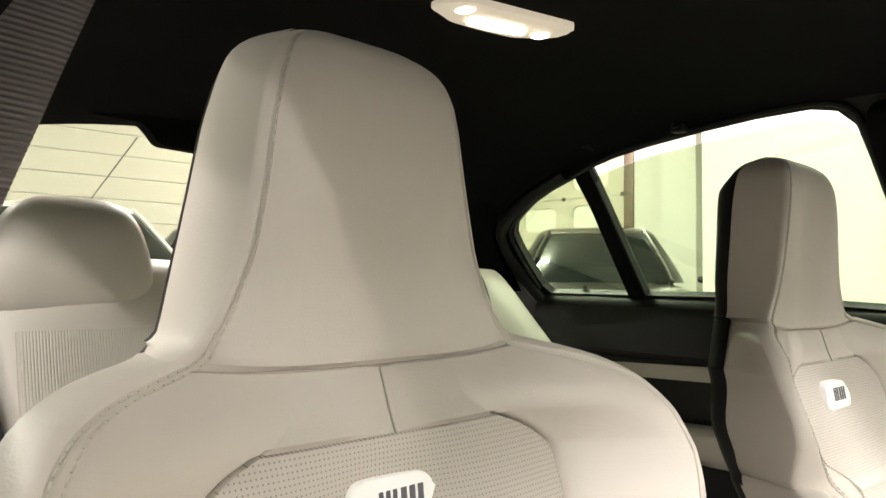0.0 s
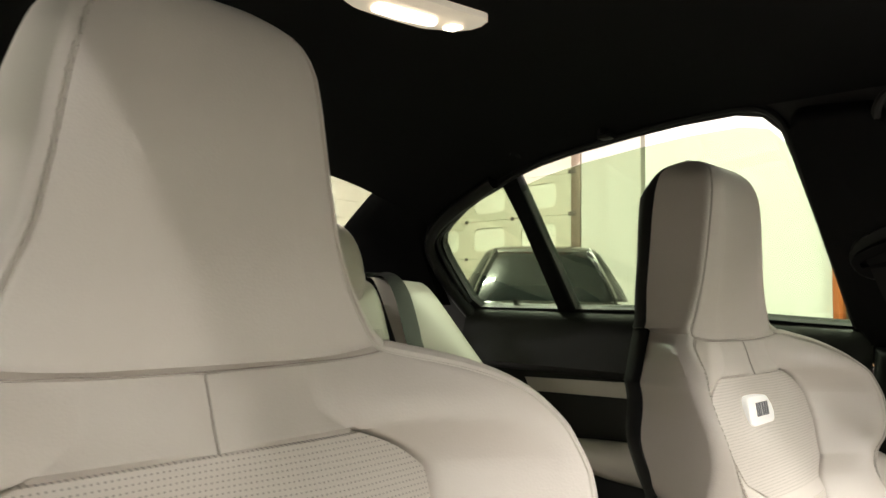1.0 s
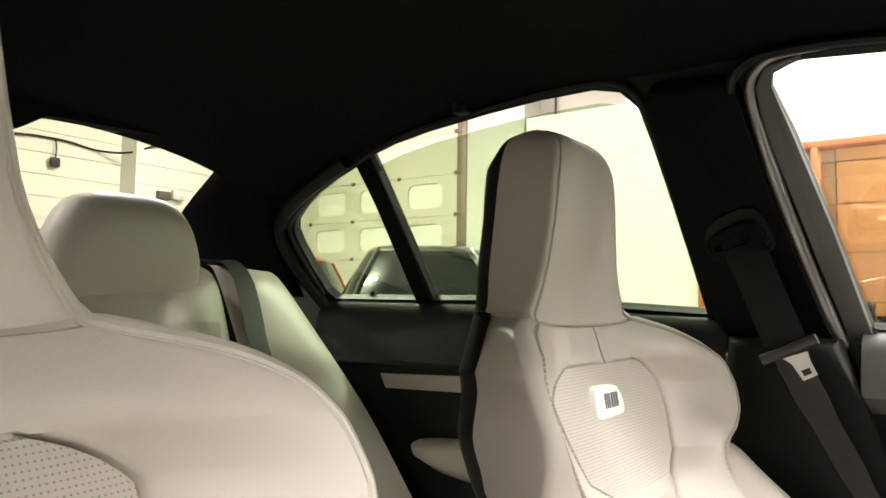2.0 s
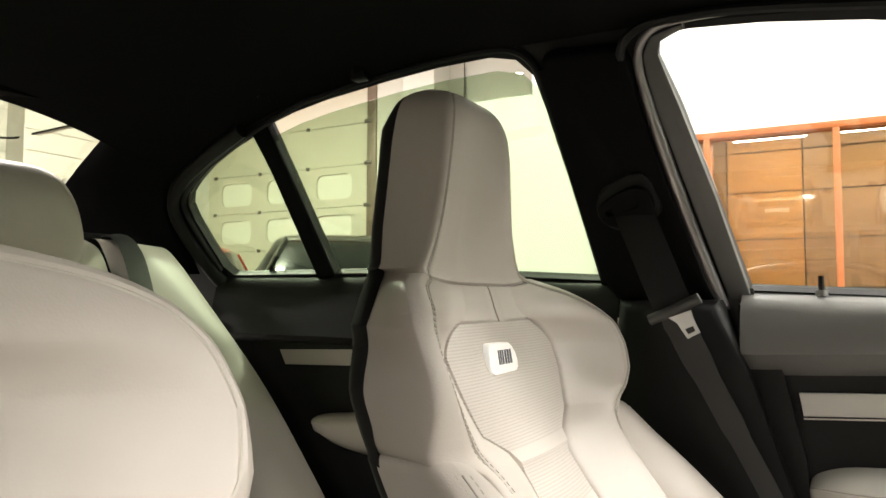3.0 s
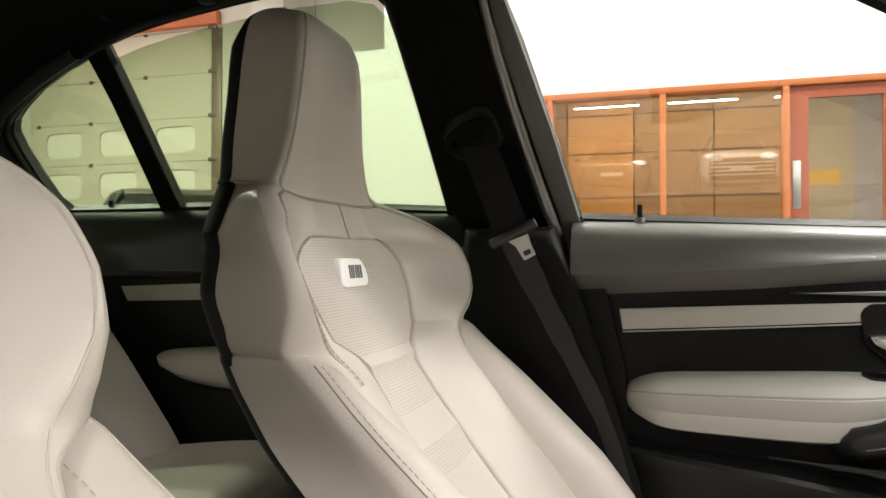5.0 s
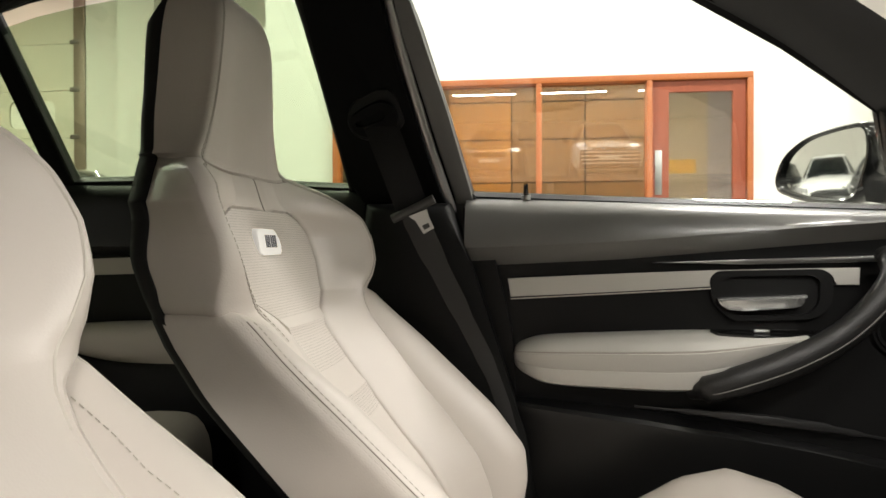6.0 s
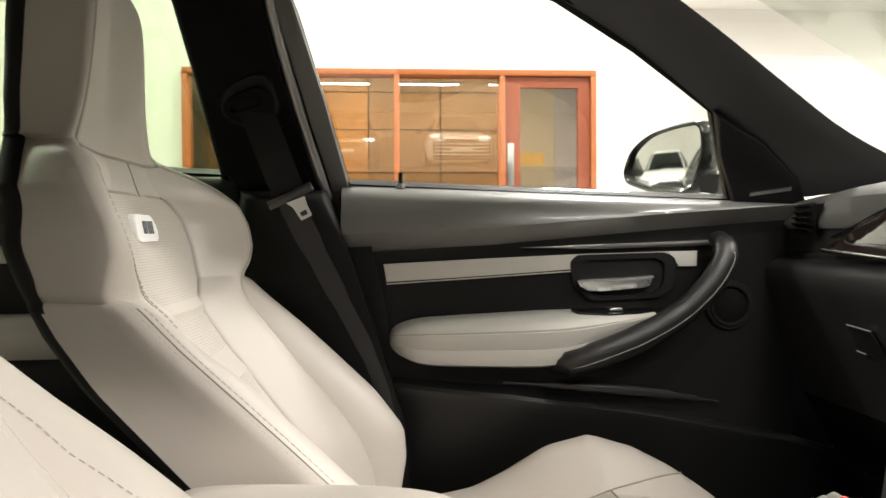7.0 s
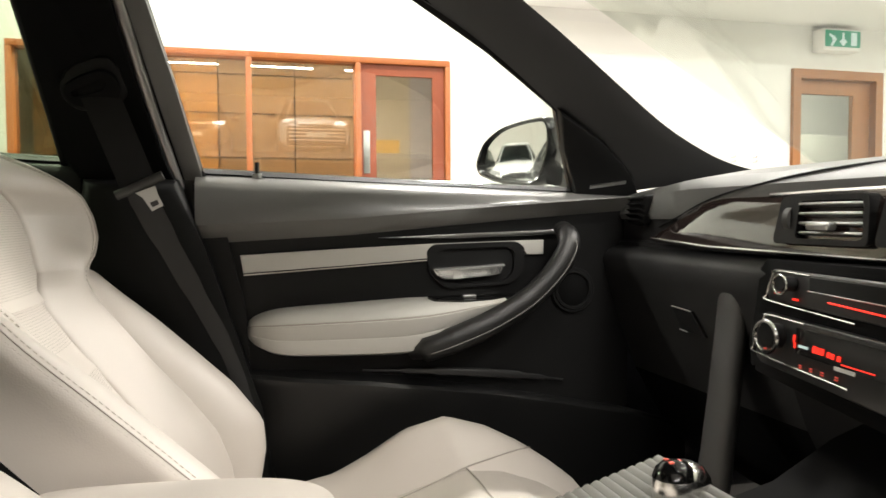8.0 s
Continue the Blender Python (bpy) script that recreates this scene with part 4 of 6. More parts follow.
def shape_seat(wing, mid, back=0.0, crisp=0.0):
    """The skin of a backrest as a grid of points, its normals, and the grid before its seams are pressed in; wing: how far its upper wings reach forward; back: how much less the inner one does; crisp: how close the piping sits to the flank; mid: how far its middle sits to one side."""
    global WING, CRISP, SEAT, NORMAL, RAW
    CRISP = crisp
    SEAT = np.zeros((len(ZS), 2 * HALF - 1, 3))
    for i, z in enumerate(ZS):
        WING = wing
        right = seat_row(z)
        WING = wing - back
        for k, ((x, y), (xl, yl)) in enumerate(zip(right, seat_row(z))):
            # the seam under the head cushion sags towards the middle
            sag = 0.012 * math.exp(-((z - 1.0) / 0.03) ** 2) * max(0.0, 1 - 0.55 * (k / C_EDGE) ** 4 - 0.45 * max(0, k - C_EDGE) / 8)
            SEAT[i, HALF - 1 + k] = (x, y, z - sag)
            SEAT[i, HALF - 1 - k] = (-xl, yl, z - sag)
        SEAT[i, :, 0] += mid * (1 - np.clip(np.abs(SEAT[i, :, 0]) / 0.25, 0, 1) ** 2) * ease((1.006 - z) / 0.01)
    # normals, then seams pressed in
    du = np.gradient(SEAT, axis=1)
    dv = np.gradient(SEAT, axis=0)
    NORMAL = np.cross(dv, du)
    NORMAL /= np.linalg.norm(NORMAL, axis=2, keepdims=True) + 1e-9
    if NORMAL[len(ZS) // 2, HALF - 1, 1] > 0:
        NORMAL = -NORMAL
    RAW = SEAT.copy()
    press = np.zeros(SEAT.shape[:2])
    for s in (1, -1):
        press[:, HALF - 1 + s * C_EDGE] = 0.0026
        press[: R_INS + 1, HALF - 1 + s * C_INS] = 0.008
        press[: R_INS, HALF - 1 + s * (C_INS + 1)] = 0.002
    press[R_INS, HALF - 1 - C_INS : HALF + C_INS] = 0.0032
    press[R_HEAD, HALF - 1 - C_EDGE : HALF + C_EDGE] = 0.005
    press[R_HEAD, :] = np.maximum(press[R_HEAD, :], 0.002)
    press[R_INS : R_HEAD, HALF - 1] = 0.003
    press[R_INS : R_HEAD, HALF - 2] = press[R_INS : R_HEAD, HALF] = 0.0
    SEAT = SEAT - NORMAL * press[..., None]
    # the insert dips round the badge and at the cross seams
    for i, z in enumerate(ZS):
        for k in range(-C_INS, C_INS + 1):
            x = SEAT[i, HALF - 1 + k, 0]
            SEAT[i, HALF - 1 + k, 1] += 0.016 * math.exp(-((x - mid + 0.018) / 0.05) ** 2 - ((z - 0.905) / 0.027) ** 2)
            SEAT[i, HALF - 1 + k, 1] -= 0.005 * math.exp(-((z - 0.802) / 0.007) ** 2) * (abs(k) < C_INS)
            SEAT[i, HALF - 1 + k, 1] -= 0.004 * math.exp(-((z - 0.71) / 0.012) ** 2) * (abs(k) < C_INS)


def patch(r0, r1, c0, c1):
    """A piece of the backrest skin between rows and columns, given in metres of the passenger seat."""
    return loft([[Vector((SEAT_X + p[0], p[1], p[2])) for p in SEAT[i, c0 : c1 + 1]] for i in range(r0, r1 + 1)], closed=False)


def seam(points, r=0.0008):
    return tube([Vector((SEAT_X + p[0], p[1], p[2])) for p in points], r, 5)


def dashes(points, r=0.0007, on=0.0046, gap=0.0026):
    """A row of short stitches along points."""
    p = [Vector(q) for q in points]
    run = [0.0]
    for a, b in zip(p, p[1:]):
        run.append(run[-1] + (b - a).length)
    at = lambda d: Vector([float(np.interp(d, run, [q[k] for q in p])) for k in range(3)])
    bm, d = bmesh.new(), 0.0
    while d + on < run[-1]:
        a, b = at(d), at(d + on)
        way = (b - a).normalized()
        side = way.cross(Vector((0.3, 1, 0.2))).normalized() * r
        up = side.cross(way)
        lo, hi = ([bm.verts.new(c + k * side + m * up) for k, m in ((1, 0), (0, 1), (-1, 0), (0, -1))] for c in (a, b))
        for i in range(4):
            bm.faces.new((lo[i], lo[(i + 1) % 4], hi[(i + 1) % 4], hi[i]))
        bm.faces.new(lo[::-1])
        bm.faces.new(hi)
        d += on + gap
    return bm


def front_seat(mid, proud=0.0):
    seat = thing("front_seat", (SEAT_X, 0.1, 0.3), "pale leather sports front seat with perforated backrest and fixed head restraint", "car seat", "front seats")
    cm, top = HALF - 1, len(ZS) - 1
    part("head_cushion", patch(R_HEAD, top, cm - C_EDGE, cm + C_EDGE), leather, seat)
    bands = [0] + [min(range(len(ZS)), key=lambda i: abs(ZS[i] - z)) for z in (0.675, 0.71, 0.742, 0.795, 0.812)] + [R_INS]
    for n, (r0, r1) in enumerate(zip(bands, bands[1:])):
        if n % 2:
            part("perforated_insert", patch(r0, r1, cm - C_INS, cm + C_INS), leather_holes, seat, "finely perforated pale leather panel")
        else:
            part("smooth_crossbar", patch(r0, r1, cm - C_INS, cm + C_INS), leather, seat)
    part("shoulder_yoke", patch(R_INS, R_HEAD, cm - C_EDGE, cm + C_EDGE), leather, seat)
    for s in (1, -1):
        e, q = sorted((cm + s * C_EDGE, cm + s * (HALF - 1)))
        part("head_side", patch(R_HEAD, top, e, q), leather, seat)
        part("upper_side_panel", patch(0, R_HEAD, e, q), leather, seat)
        e, q = sorted((cm + s * C_INS, cm + s * C_EDGE))
        part("shoulder_bolster", patch(0, R_INS, e, q), leather, seat)
        count = len(pad_row(0.6))
        part("side_bolster", loft([[pad_point(s, z, k) for k in range(PAD_EDGE)] for z in PAD_Z], closed=False), leather, seat)
        part("lower_side_panel", loft([[pad_point(s, z, k) for k in range(PAD_EDGE - 1, count)] for z in PAD_Z], closed=False), leather, seat)
        front = [pad_point(s, z, PAD_EDGE - 1) + Vector((s * 0.0002, -0.0001, 0)) for z in PAD_Z[:-4]]
        pipe = part("edge_seam", tube(front, 0.0008, 5), thread, seat)
        for k in (-1, 2):
            part("stitching", dashes([pad_point(s, z, PAD_EDGE - 1).lerp(pad_point(s, z, PAD_EDGE - 1 + k), 0.9 / abs(k)) + Vector((s * 0.0001, -0.0001, 0)) for z in PAD_Z[:-4]]), stitch, pipe)
        col = RAW[:, cm + s * C_EDGE]
        nrm = NORMAL[:, cm + s * C_EDGE]
        r0 = R_SIDE - 2
        pipe = part("edge_seam", seam(col[r0 : top - 6] - nrm[r0 : top - 6] * 0.0026, 0.0012), thread, seat)
        for k in (-1, 1):
            c = cm + s * (C_EDGE + k)
            base = col + (RAW[:, c] - col) * 0.55
            part("stitching", dashes([Vector((SEAT_X + q[0], q[1], q[2])) for q in base[r0 : top - 6] - NORMAL[r0 : top - 6, c] * 0.0004]), stitch, pipe)
    row = slice(cm - C_EDGE, cm + C_EDGE + 1)
    part("head_seam", seam(RAW[R_HEAD, row] - NORMAL[R_HEAD, row] * 0.0046, 0.001), thread, seat)
    part("yoke_seam", seam(RAW[R_INS : R_HEAD, cm] - NORMAL[R_INS : R_HEAD, cm] * 0.0024, 0.0008), thread, seat)
    # hard shell behind
    rows = []
    for i, z in enumerate(ZS):
        w = at_z("w", z) - (0.005 + 0.014 * ease((z - 0.68) / 0.14) if z < 0.83 else 0.002 + (0.02 + SHOULDER_TAPER * ease((z - 0.88) / 0.06)) * ease((1.004 - z) / 0.026))
        if z > 0.945:
            w = min(w, flank_top(z) - 0.002)
        yr = at_z("yr", z) - 0.002
        d = 0.024
        taper = min(1, max(0.2, (1.228 - z) / 0.05))
        lip = 0.006 * ease((z - 0.83) / 0.03)
        half = [(w - 0.001, yr - lip), (w + 0.001, yr - 0.5 * lip), (w - 0.002, yr + 0.4 * d * taper), (w - 0.01, yr + 0.8 * d * taper), (w * 0.7, yr + 1.35 * d * taper), (w * 0.3, yr + 1.6 * d * taper)]
        rows.append([(SEAT_X + x, y, z) for x, y in half] + [(SEAT_X - x, y, z) for x, y in half[::-1]])
    part("back_shell", loft(rows), shell_black, seat, "black hard seat back shell")
    # badge
    def bp(u, v, d):
        y = 0.384 - proud + 0.25 * (v - 0.903)
        return (SEAT_X + mid + u, y - d, v)
    badge = part("badge", slab(rounded([(-0.045, 0.887), (0.036, 0.888), (0.029, 0.92), (-0.036, 0.921)], 0.011, 6), bp, -0.016, 0.006, 0.003), badge_white, seat, "small white lit seat badge")
    for u, wd in ((-0.019, 0.0032), (-0.0135, 0.0032), (-0.008, 0.0032), (-0.0015, 0.0045), (0.0055, 0.0045), (0.0125, 0.0045)):
        part("stripe", slab([(u, 0.897), (u + wd, 0.897), (u + wd + 0.003, 0.913), (u + 0.003, 0.913)], bp, 0.006, 0.0066), badge_dark, badge, flat=True)
    # cushion
    ys = (0.17, 0.10, 0.02, -0.05, -0.10, -0.168, -0.235, -0.305, -0.366, -0.42, -0.46, -0.49, -0.505)
    zc = (0.455, 0.452, 0.455, 0.463, 0.472, 0.492, 0.512, 0.505, 0.482, 0.448, 0.415, 0.38, 0.35)
    zb = (0.50, 0.487, 0.478, 0.492, 0.516, 0.556, 0.572, 0.551, 0.519, 0.482, 0.451, 0.415, 0.37)
    fy = np.linspace(0.17, -0.505, 48)
    rows_l, rows_m, rows_r, rows_b = [], [], [], []
    for y in fy:
        c, b = float(np.interp(-y, [-v for v in ys], zc)), float(np.interp(-y, [-v for v in ys], zb))
        prof = []
        for u in np.linspace(-1, 1, 41):
            a = abs(u)
            x = 0.262 * u
            t = min(1, max(0, (a - 0.42) / 0.34))
            z = c + (b - c) * t * t * (3 - 2 * t)
            if a > 0.8:
                z -= 0.16 * ((a - 0.8) / 0.2) ** 2.6
            groove = math.exp(-((a - 0.45) / 0.02) ** 2)
            prof.append((SEAT_X + x, y, z - 0.004 * groove))
        rows_l.append(prof[:12])
        rows_m.append(prof[11:30])
        rows_r.append(prof[29:])
        x0, x1 = SEAT_X - 0.262, SEAT_X + 0.262
        rows_b.append([(x0, y, prof[0][2]), (x0, y, 0.3), (x1, y, 0.3), (x1, y, prof[-1][2])])
    part("cushion_bolster", loft(rows_l, closed=False), leather, seat)
    part("cushion", loft(rows_m, closed=False), leather, seat)
    part("cushion_bolster", loft(rows_r, closed=False), leather, seat)
    for s in (1, -1):
        line = [(SEAT_X + s * x, y, z + 0.0004) for x, y, z in ((0.094, -0.09, 0.47), (0.1, -0.142, 0.484), (0.106, -0.191, 0.499), (0.122, -0.246, 0.5125), (0.137, -0.293, 0.5175), (0.163, -0.342, 0.5175), (0.19, -0.38, 0.512))]
        part("cushion_seam", tube(line, 0.0012, 6, n=24), thread, seat)
    part("cushion_seam", tube([(SEAT_X + x, y, 0.512) for x, y in ((-0.122, -0.246), (-0.06, -0.248), (0.0, -0.246), (0.06, -0.248), (0.122, -0.246))], 0.0012, 6, n=20), thread, seat)
    part("base_shroud", loft(rows_b, closed=False), black_soft, seat, "black plastic seat base")
    return seat


shape_seat(0.014, 0.014, 0.022, 0.006)
passenger = front_seat(-0.007)
# the driver's seat stands a little further forward and is reclined more
shape_seat(0.003, -0.006)
driver = front_seat(-0.012, -0.007)
driver.matrix_basis = pose(-SEAT_X + 0.015, 0.08, 0.307, 0, 0, 2.0)
recline = Matrix(((1, 0, 0, 0), (0, 1, 0.088, -0.088 * 0.58), (0, 0, 1, 0), (0, 0, 0, 1)))
for piece in list(driver.children_recursive):
    if piece.name.startswith("stitching") and sum(v.co.x for v in piece.data.vertices) > 0:
        bpy.data.objects.remove(piece)
        continue
    if not piece.name.startswith(("cushion", "base")):
        piece.data.transform(recline)
        # the top of its head cushion leans inwards a little
        for v in piece.data.vertices:
            v.co.x += 0.06 * max(0.0, v.co.z - 0.84)
        # its lower side pads are pressed further back
        if piece.name.startswith(("side_bolster", "lower_side_panel")) or piece.name.startswith(("stitching", "edge_seam")) and max(v.co.z for v in piece.data.vertices) < 0.56:
            piece.data.transform(Matrix.Translation((0, 0.025, 0)))
        if piece.name.startswith(("stitching", "edge_seam")):
            piece.data.materials[0] = stitch

here = driver.matrix_basis.inverted()
line = [here @ Vector(p) + OFF[driver] for p in ((-0.16, 0.309, 0.83), (-0.152, 0.292, 0.811), (-0.152, 0.272, 0.795), (-0.155, 0.251, 0.777), (-0.155, 0.232, 0.764), (-0.155, 0.213, 0.75), (-0.156, 0.19, 0.733))]
part("stitching", dashes(line, 0.0006, 0.0038, 0.0024), stitch, driver)

# ---- rear bench ----
bench = thing("rear_bench", (0, 1.1, 0.3), "pale leather rear bench seat with two head restraints", "car seat")


def bench_rows(x0, x1, n, bulge=0.0, out=0.0):
    """Back cushion skin from x0 to x1; out: how far its outer side leans forward."""
    prof = [(1.30, 1.06), (1.275, 1.078), (1.24, 1.075), (1.21, 1.05), (1.185, 1.0), (1.15, 0.9), (1.11, 0.8), (1.07, 0.7), (1.03, 0.6), (0.99, 0.5)]
    rows = []
    for u in np.linspace(0, 1, n):
        x = x0 + (x1 - x0) * u
        roll = 0.02 * (abs(2 * u - 1) ** 6)
        rows.append([(x, p[0] + roll - bulge * math.sin(math.pi * u) - out * u * u * max(0, min(1, (1.06 - p[1]) / 0.4)), p[1] - 0.3 * roll) for p in spline([(*q, 0) for q in prof], 26)])
    return rows


part("backrest_centre", loft(bench_rows(-0.14, 0.14, 12, 0.01), closed=False), leather, bench)
for s in (1, -1):
    part("backrest", loft(bench_rows(s * 0.142, s * 0.46, 16, 0.012), closed=False), leather, bench)
    ribs = []
    for i, r in enumerate(bench_rows(s * 0.142, s * 0.46, 321, 0.012)[34:288]):
        fade = ease(i / 8) * ease((253 - i) / 8)
        ribs.append([(x, y - 0.0028 * fade - 0.0012 * abs(math.sin(math.pi * i / 4.0)), z) for x, y, z in r if 0.60 < z < 0.972])
    part("backrest_insert", loft(ribs, closed=False), leather_holes, bench, "ribbed perforated pale leather insert")
    # outer bolster running down beside the door
    line = spline([(1.30, 1.075, 0), (1.24, 1.062, 0), (1.132, 0.962, 0), (0.985, 0.815, 0), (0.878, 0.681, 0), (0.815, 0.59, 0), (0.79, 0.5, 0)], 30)
    inner = spline([(1.30, 1.07, 0), (1.25, 1.075, 0), (1.19, 0.98, 0), (1.12, 0.84, 0), (1.06, 0.70, 0), (1.02, 0.59, 0), (0.99, 0.5, 0)], 30)
    rows = []
    for p, q in zip(inner, line):
        row = []
        for t in np.linspace(0, 1, 12):
            k = t * t * (3 - 2 * t)
            row.append((s * (0.462 + 0.158 * t), p[0] + (q[0] - p[0]) * k - 0.01 * math.sin(math.pi * t), p[1] + (q[1] - p[1]) * k))
        row.append((s * 0.632, q[0] + 0.012, q[1] - 0.006))
        row.append((s * 0.634, q[0] + 0.06, q[1] - 0.01))
        rows.append(row)
    part("side_bolster", loft(rows, closed=False), leather, bench)
    # head restraint
    hx, drop, slim = (0.262, 0.0, 1.0) if s > 0 else (-0.345, 0.022, 0.86)
    rows = []
    for z, w, f, b in ((1.008, 0.1, 1.205, 1.25), (1.013, 0.122, 1.19, 1.27), (1.03, 0.135, 1.176, 1.285), (1.065, 0.14, 1.168, 1.292), (1.1, 0.134, 1.167, 1.295), (1.135, 0.122, 1.17, 1.294), (1.162, 0.106, 1.178, 1.29), (1.18, 0.086, 1.191, 1.282), (1.19, 0.058, 1.207, 1.272), (1.1935, 0.022, 1.227, 1.252)):
        cy, ry = (f + b) / 2, (b - f) / 2
        z, w = z - drop, w * slim
        rows.append([(hx + w * math.copysign(abs(math.cos(a)) ** 0.6, math.cos(a)), cy + ry * math.copysign(abs(math.sin(a)) ** 0.6, math.sin(a)), z) for a in np.linspace(0, 2 * math.pi, 29)[:-1]])
    dense = []
    for k in range(28):
        col = spline([r[k] for r in rows], 26)
        dense.append(col)
    part("head_restraint", loft([[dense[k][i] for k in range(28)] for i in range(26)]), leather, bench)
    # bench cushion
    rows = []
    for x in np.linspace(s * 0.02, s * 0.62, 14):
        u = abs(x) / 0.62
        rows.append([(x, p[0], p[1] + 0.03 * u ** 4) for p in spline([(1.05, 0.54, 0), (0.95, 0.55, 0), (0.8, 0.575, 0), (0.66, 0.59, 0), (0.6, 0.575, 0), (0.58, 0.5, 0), (0.6, 0.35, 0)], 20)])
    part("bench_cushion", loft(rows, closed=False), leather, bench)
    rb = thing("rear_seat_belt", (s * 0.52, 1.2, 0.9), "dark grey rear seat belt lying over the bench back", "seat belt", "seat belts")
    part("webbing", tube([(s * 0.49, 1.31, 1.07), (s * 0.50, 1.25, 1.088), (s * 0.50, 1.20, 1.05), (s * 0.495, 1.155, 0.96), (s * 0.48, 1.10, 0.86), (s * 0.45, 1.06, 0.74), (s * 0.42, 1.02, 0.6)], 0.024, 8, n=30, up=(0, -0.8, 0.6), flat=0.07), webbing, rb)
    part("guide", box(s * 0.49 - 0.06, s * 0.49 + 0.06, 1.27, 1.36, 1.06, 1.092, 0.012), black_soft, rb)
bk = thing("belt_buckle", (0.5, 0.93, 0.62), "black rear belt buckle with a webbing strap", "seat belt")
part("case", turned(box(-0.018, 0.018, -0.025, 0.025, -0.05, 0.05, 0.008), pose(0.47, 0.965, 0.655, 30, 0, 20)), black_soft, bk)
part("bar", tube([(0.45, 0.97, 0.69), (0.53, 0.945, 0.695)], 0.012, 10), black_soft, bk)

centre_belt = thing("rear_seat_belt", (0.13, 1.2, 0.9), "black centre seat belt at the rear bench", "seat belt", "seat belts")
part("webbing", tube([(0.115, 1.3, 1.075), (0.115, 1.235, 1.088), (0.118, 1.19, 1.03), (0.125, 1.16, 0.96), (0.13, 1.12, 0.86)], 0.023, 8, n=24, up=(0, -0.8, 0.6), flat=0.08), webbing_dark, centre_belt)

# ---- left front door ----
def at_x(x0):
    return lambda u, v, d: (x0 + d, u, v)


door = thing("front_door", (0.75, -0.2, 0.35), "closed car front door with black upper and pale leather inlays", "car door", "car doors")
SILL = lambda y: 0.9845 + (y - 0.153) * 0.0425
CREASE = lambda y: float(np.interp(-y, (-0.15, 0.1, 0.4, 0.69), (0.888, 0.900, 0.925, 0.946)))
rows = []
for y in np.linspace(0.165, -0.66, 40):
    zs, zm = SILL(y), CREASE(y)
    k = max(0.0, min(1.0, (zs - zm) / 0.1))
    prof = [(0.80, zs - 0.02), (0.785, zs - 0.003), (0.768, zs), (0.748, zs - 0.003), (0.73, zs - 0.004 - 0.006 * k), (0.716, zs - 0.006 - 0.014 * k), (0.706, zs - 0.008 - 0.027 * k), (0.7, zs - 0.01 - 0.045 * k), (0.694, zm + 0.02 * k), (0.693, zm + 0.006 * k), (0.703, zm - 0.006), (0.714, zm - 0.016), (0.728, zm - 0.026), (0.731, zm - 0.04), (0.731, 0.6), (0.74, 0.3)]
    rows.append([(x, y, z) for x, z in prof])
part("upper_panel", loft([r[:13] for r in rows], closed=False), door_top_lit, door, "black leather door top")
part("middle_panel", loft([r[12:] for r in rows], closed=False), black_soft, door)
part("door_core", box(0.742, 0.80, -0.66, 0.16, 0.3, 0.93), black_soft, door, flat=True)
part("end_cap", slab([(0.168, 0.30), (0.168, 0.965), (0.12, 0.9), (0.085, 0.75), (0.06, 0.3)], at_x(0.715), 0.0, 0.07, 0.01), black_soft, door)
part("corner_trim", slab([(0.19, 0.85), (0.186, 0.995), (0.15, 0.986), (0.135, 0.85)], at_x(0.738), 0.0, 0.03, 0.004), grey_soft, door)
strip = [(0.093, 0.841), (-0.1, 0.850), (-0.25, 0.856), (-0.44, 0.8605), (-0.475, 0.861), (-0.474, 0.833), (-0.438, 0.8325), (-0.43, 0.853), (-0.255, 0.848), (-0.247, 0.829), (-0.1, 0.820), (0.088, 0.809)]
part("leather_strip", slab(strip, at_x(0.731), 0.0, -0.007, 0.002), leather_cool_lit, door, "pale leather inlay strip")
part("stitching", tube([(0.7245, 0.088, 0.806), (0.7245, -0.1, 0.817), (0.7245, -0.245, 0.826)], 0.0012, 5), leather, door, "pale stitch line")
part("metal_strip", slab([(-0.15, 0.8685), (-0.3, 0.874), (-0.505, 0.881), (-0.503, 0.871), (-0.3, 0.866)], at_x(0.731), 0.0, -0.012, 0.003), alu, door, "thin satin metal strip")
cup = [(-0.262, 0.838), (-0.275, 0.846), (-0.40, 0.849), (-0.414, 0.84), (-0.412, 0.80), (-0.392, 0.783), (-0.285, 0.781), (-0.263, 0.80)]
rim = rounded([(-0.24, 0.842), (-0.252, 0.855), (-0.418, 0.859), (-0.436, 0.846), (-0.43, 0.797), (-0.405, 0.777), (-0.278, 0.772), (-0.247, 0.80)], 0.012, 4)
part("handle_cup", joined(holed(rim, [rounded(cup, 0.012, 4)], at_x(0.731), 0, -0.009), slab(rounded(cup, 0.012, 4), at_x(0.7305), 0, 0.002)), black_soft, door)
part("door_handle", loft([[(0.728, y, zt), (0.716, y, zt + 0.0012), (0.709, y, zt - 0.001), (0.7065, y, zt - 0.004), (0.7115, y, zb + 0.003), (0.713, y, zb), (0.728, y, zb)] for y, zt, zb in ((-0.252, 0.8095, 0.8075), (-0.258, 0.8105, 0.798), (-0.27, 0.811, 0.7915), (-0.29, 0.8115, 0.790), (-0.33, 0.813, 0.7925), (-0.37, 0.8155, 0.796), (-0.382, 0.8165, 0.799), (-0.389, 0.817, 0.8115))]), handle_silver, door, "satin chrome door handle")

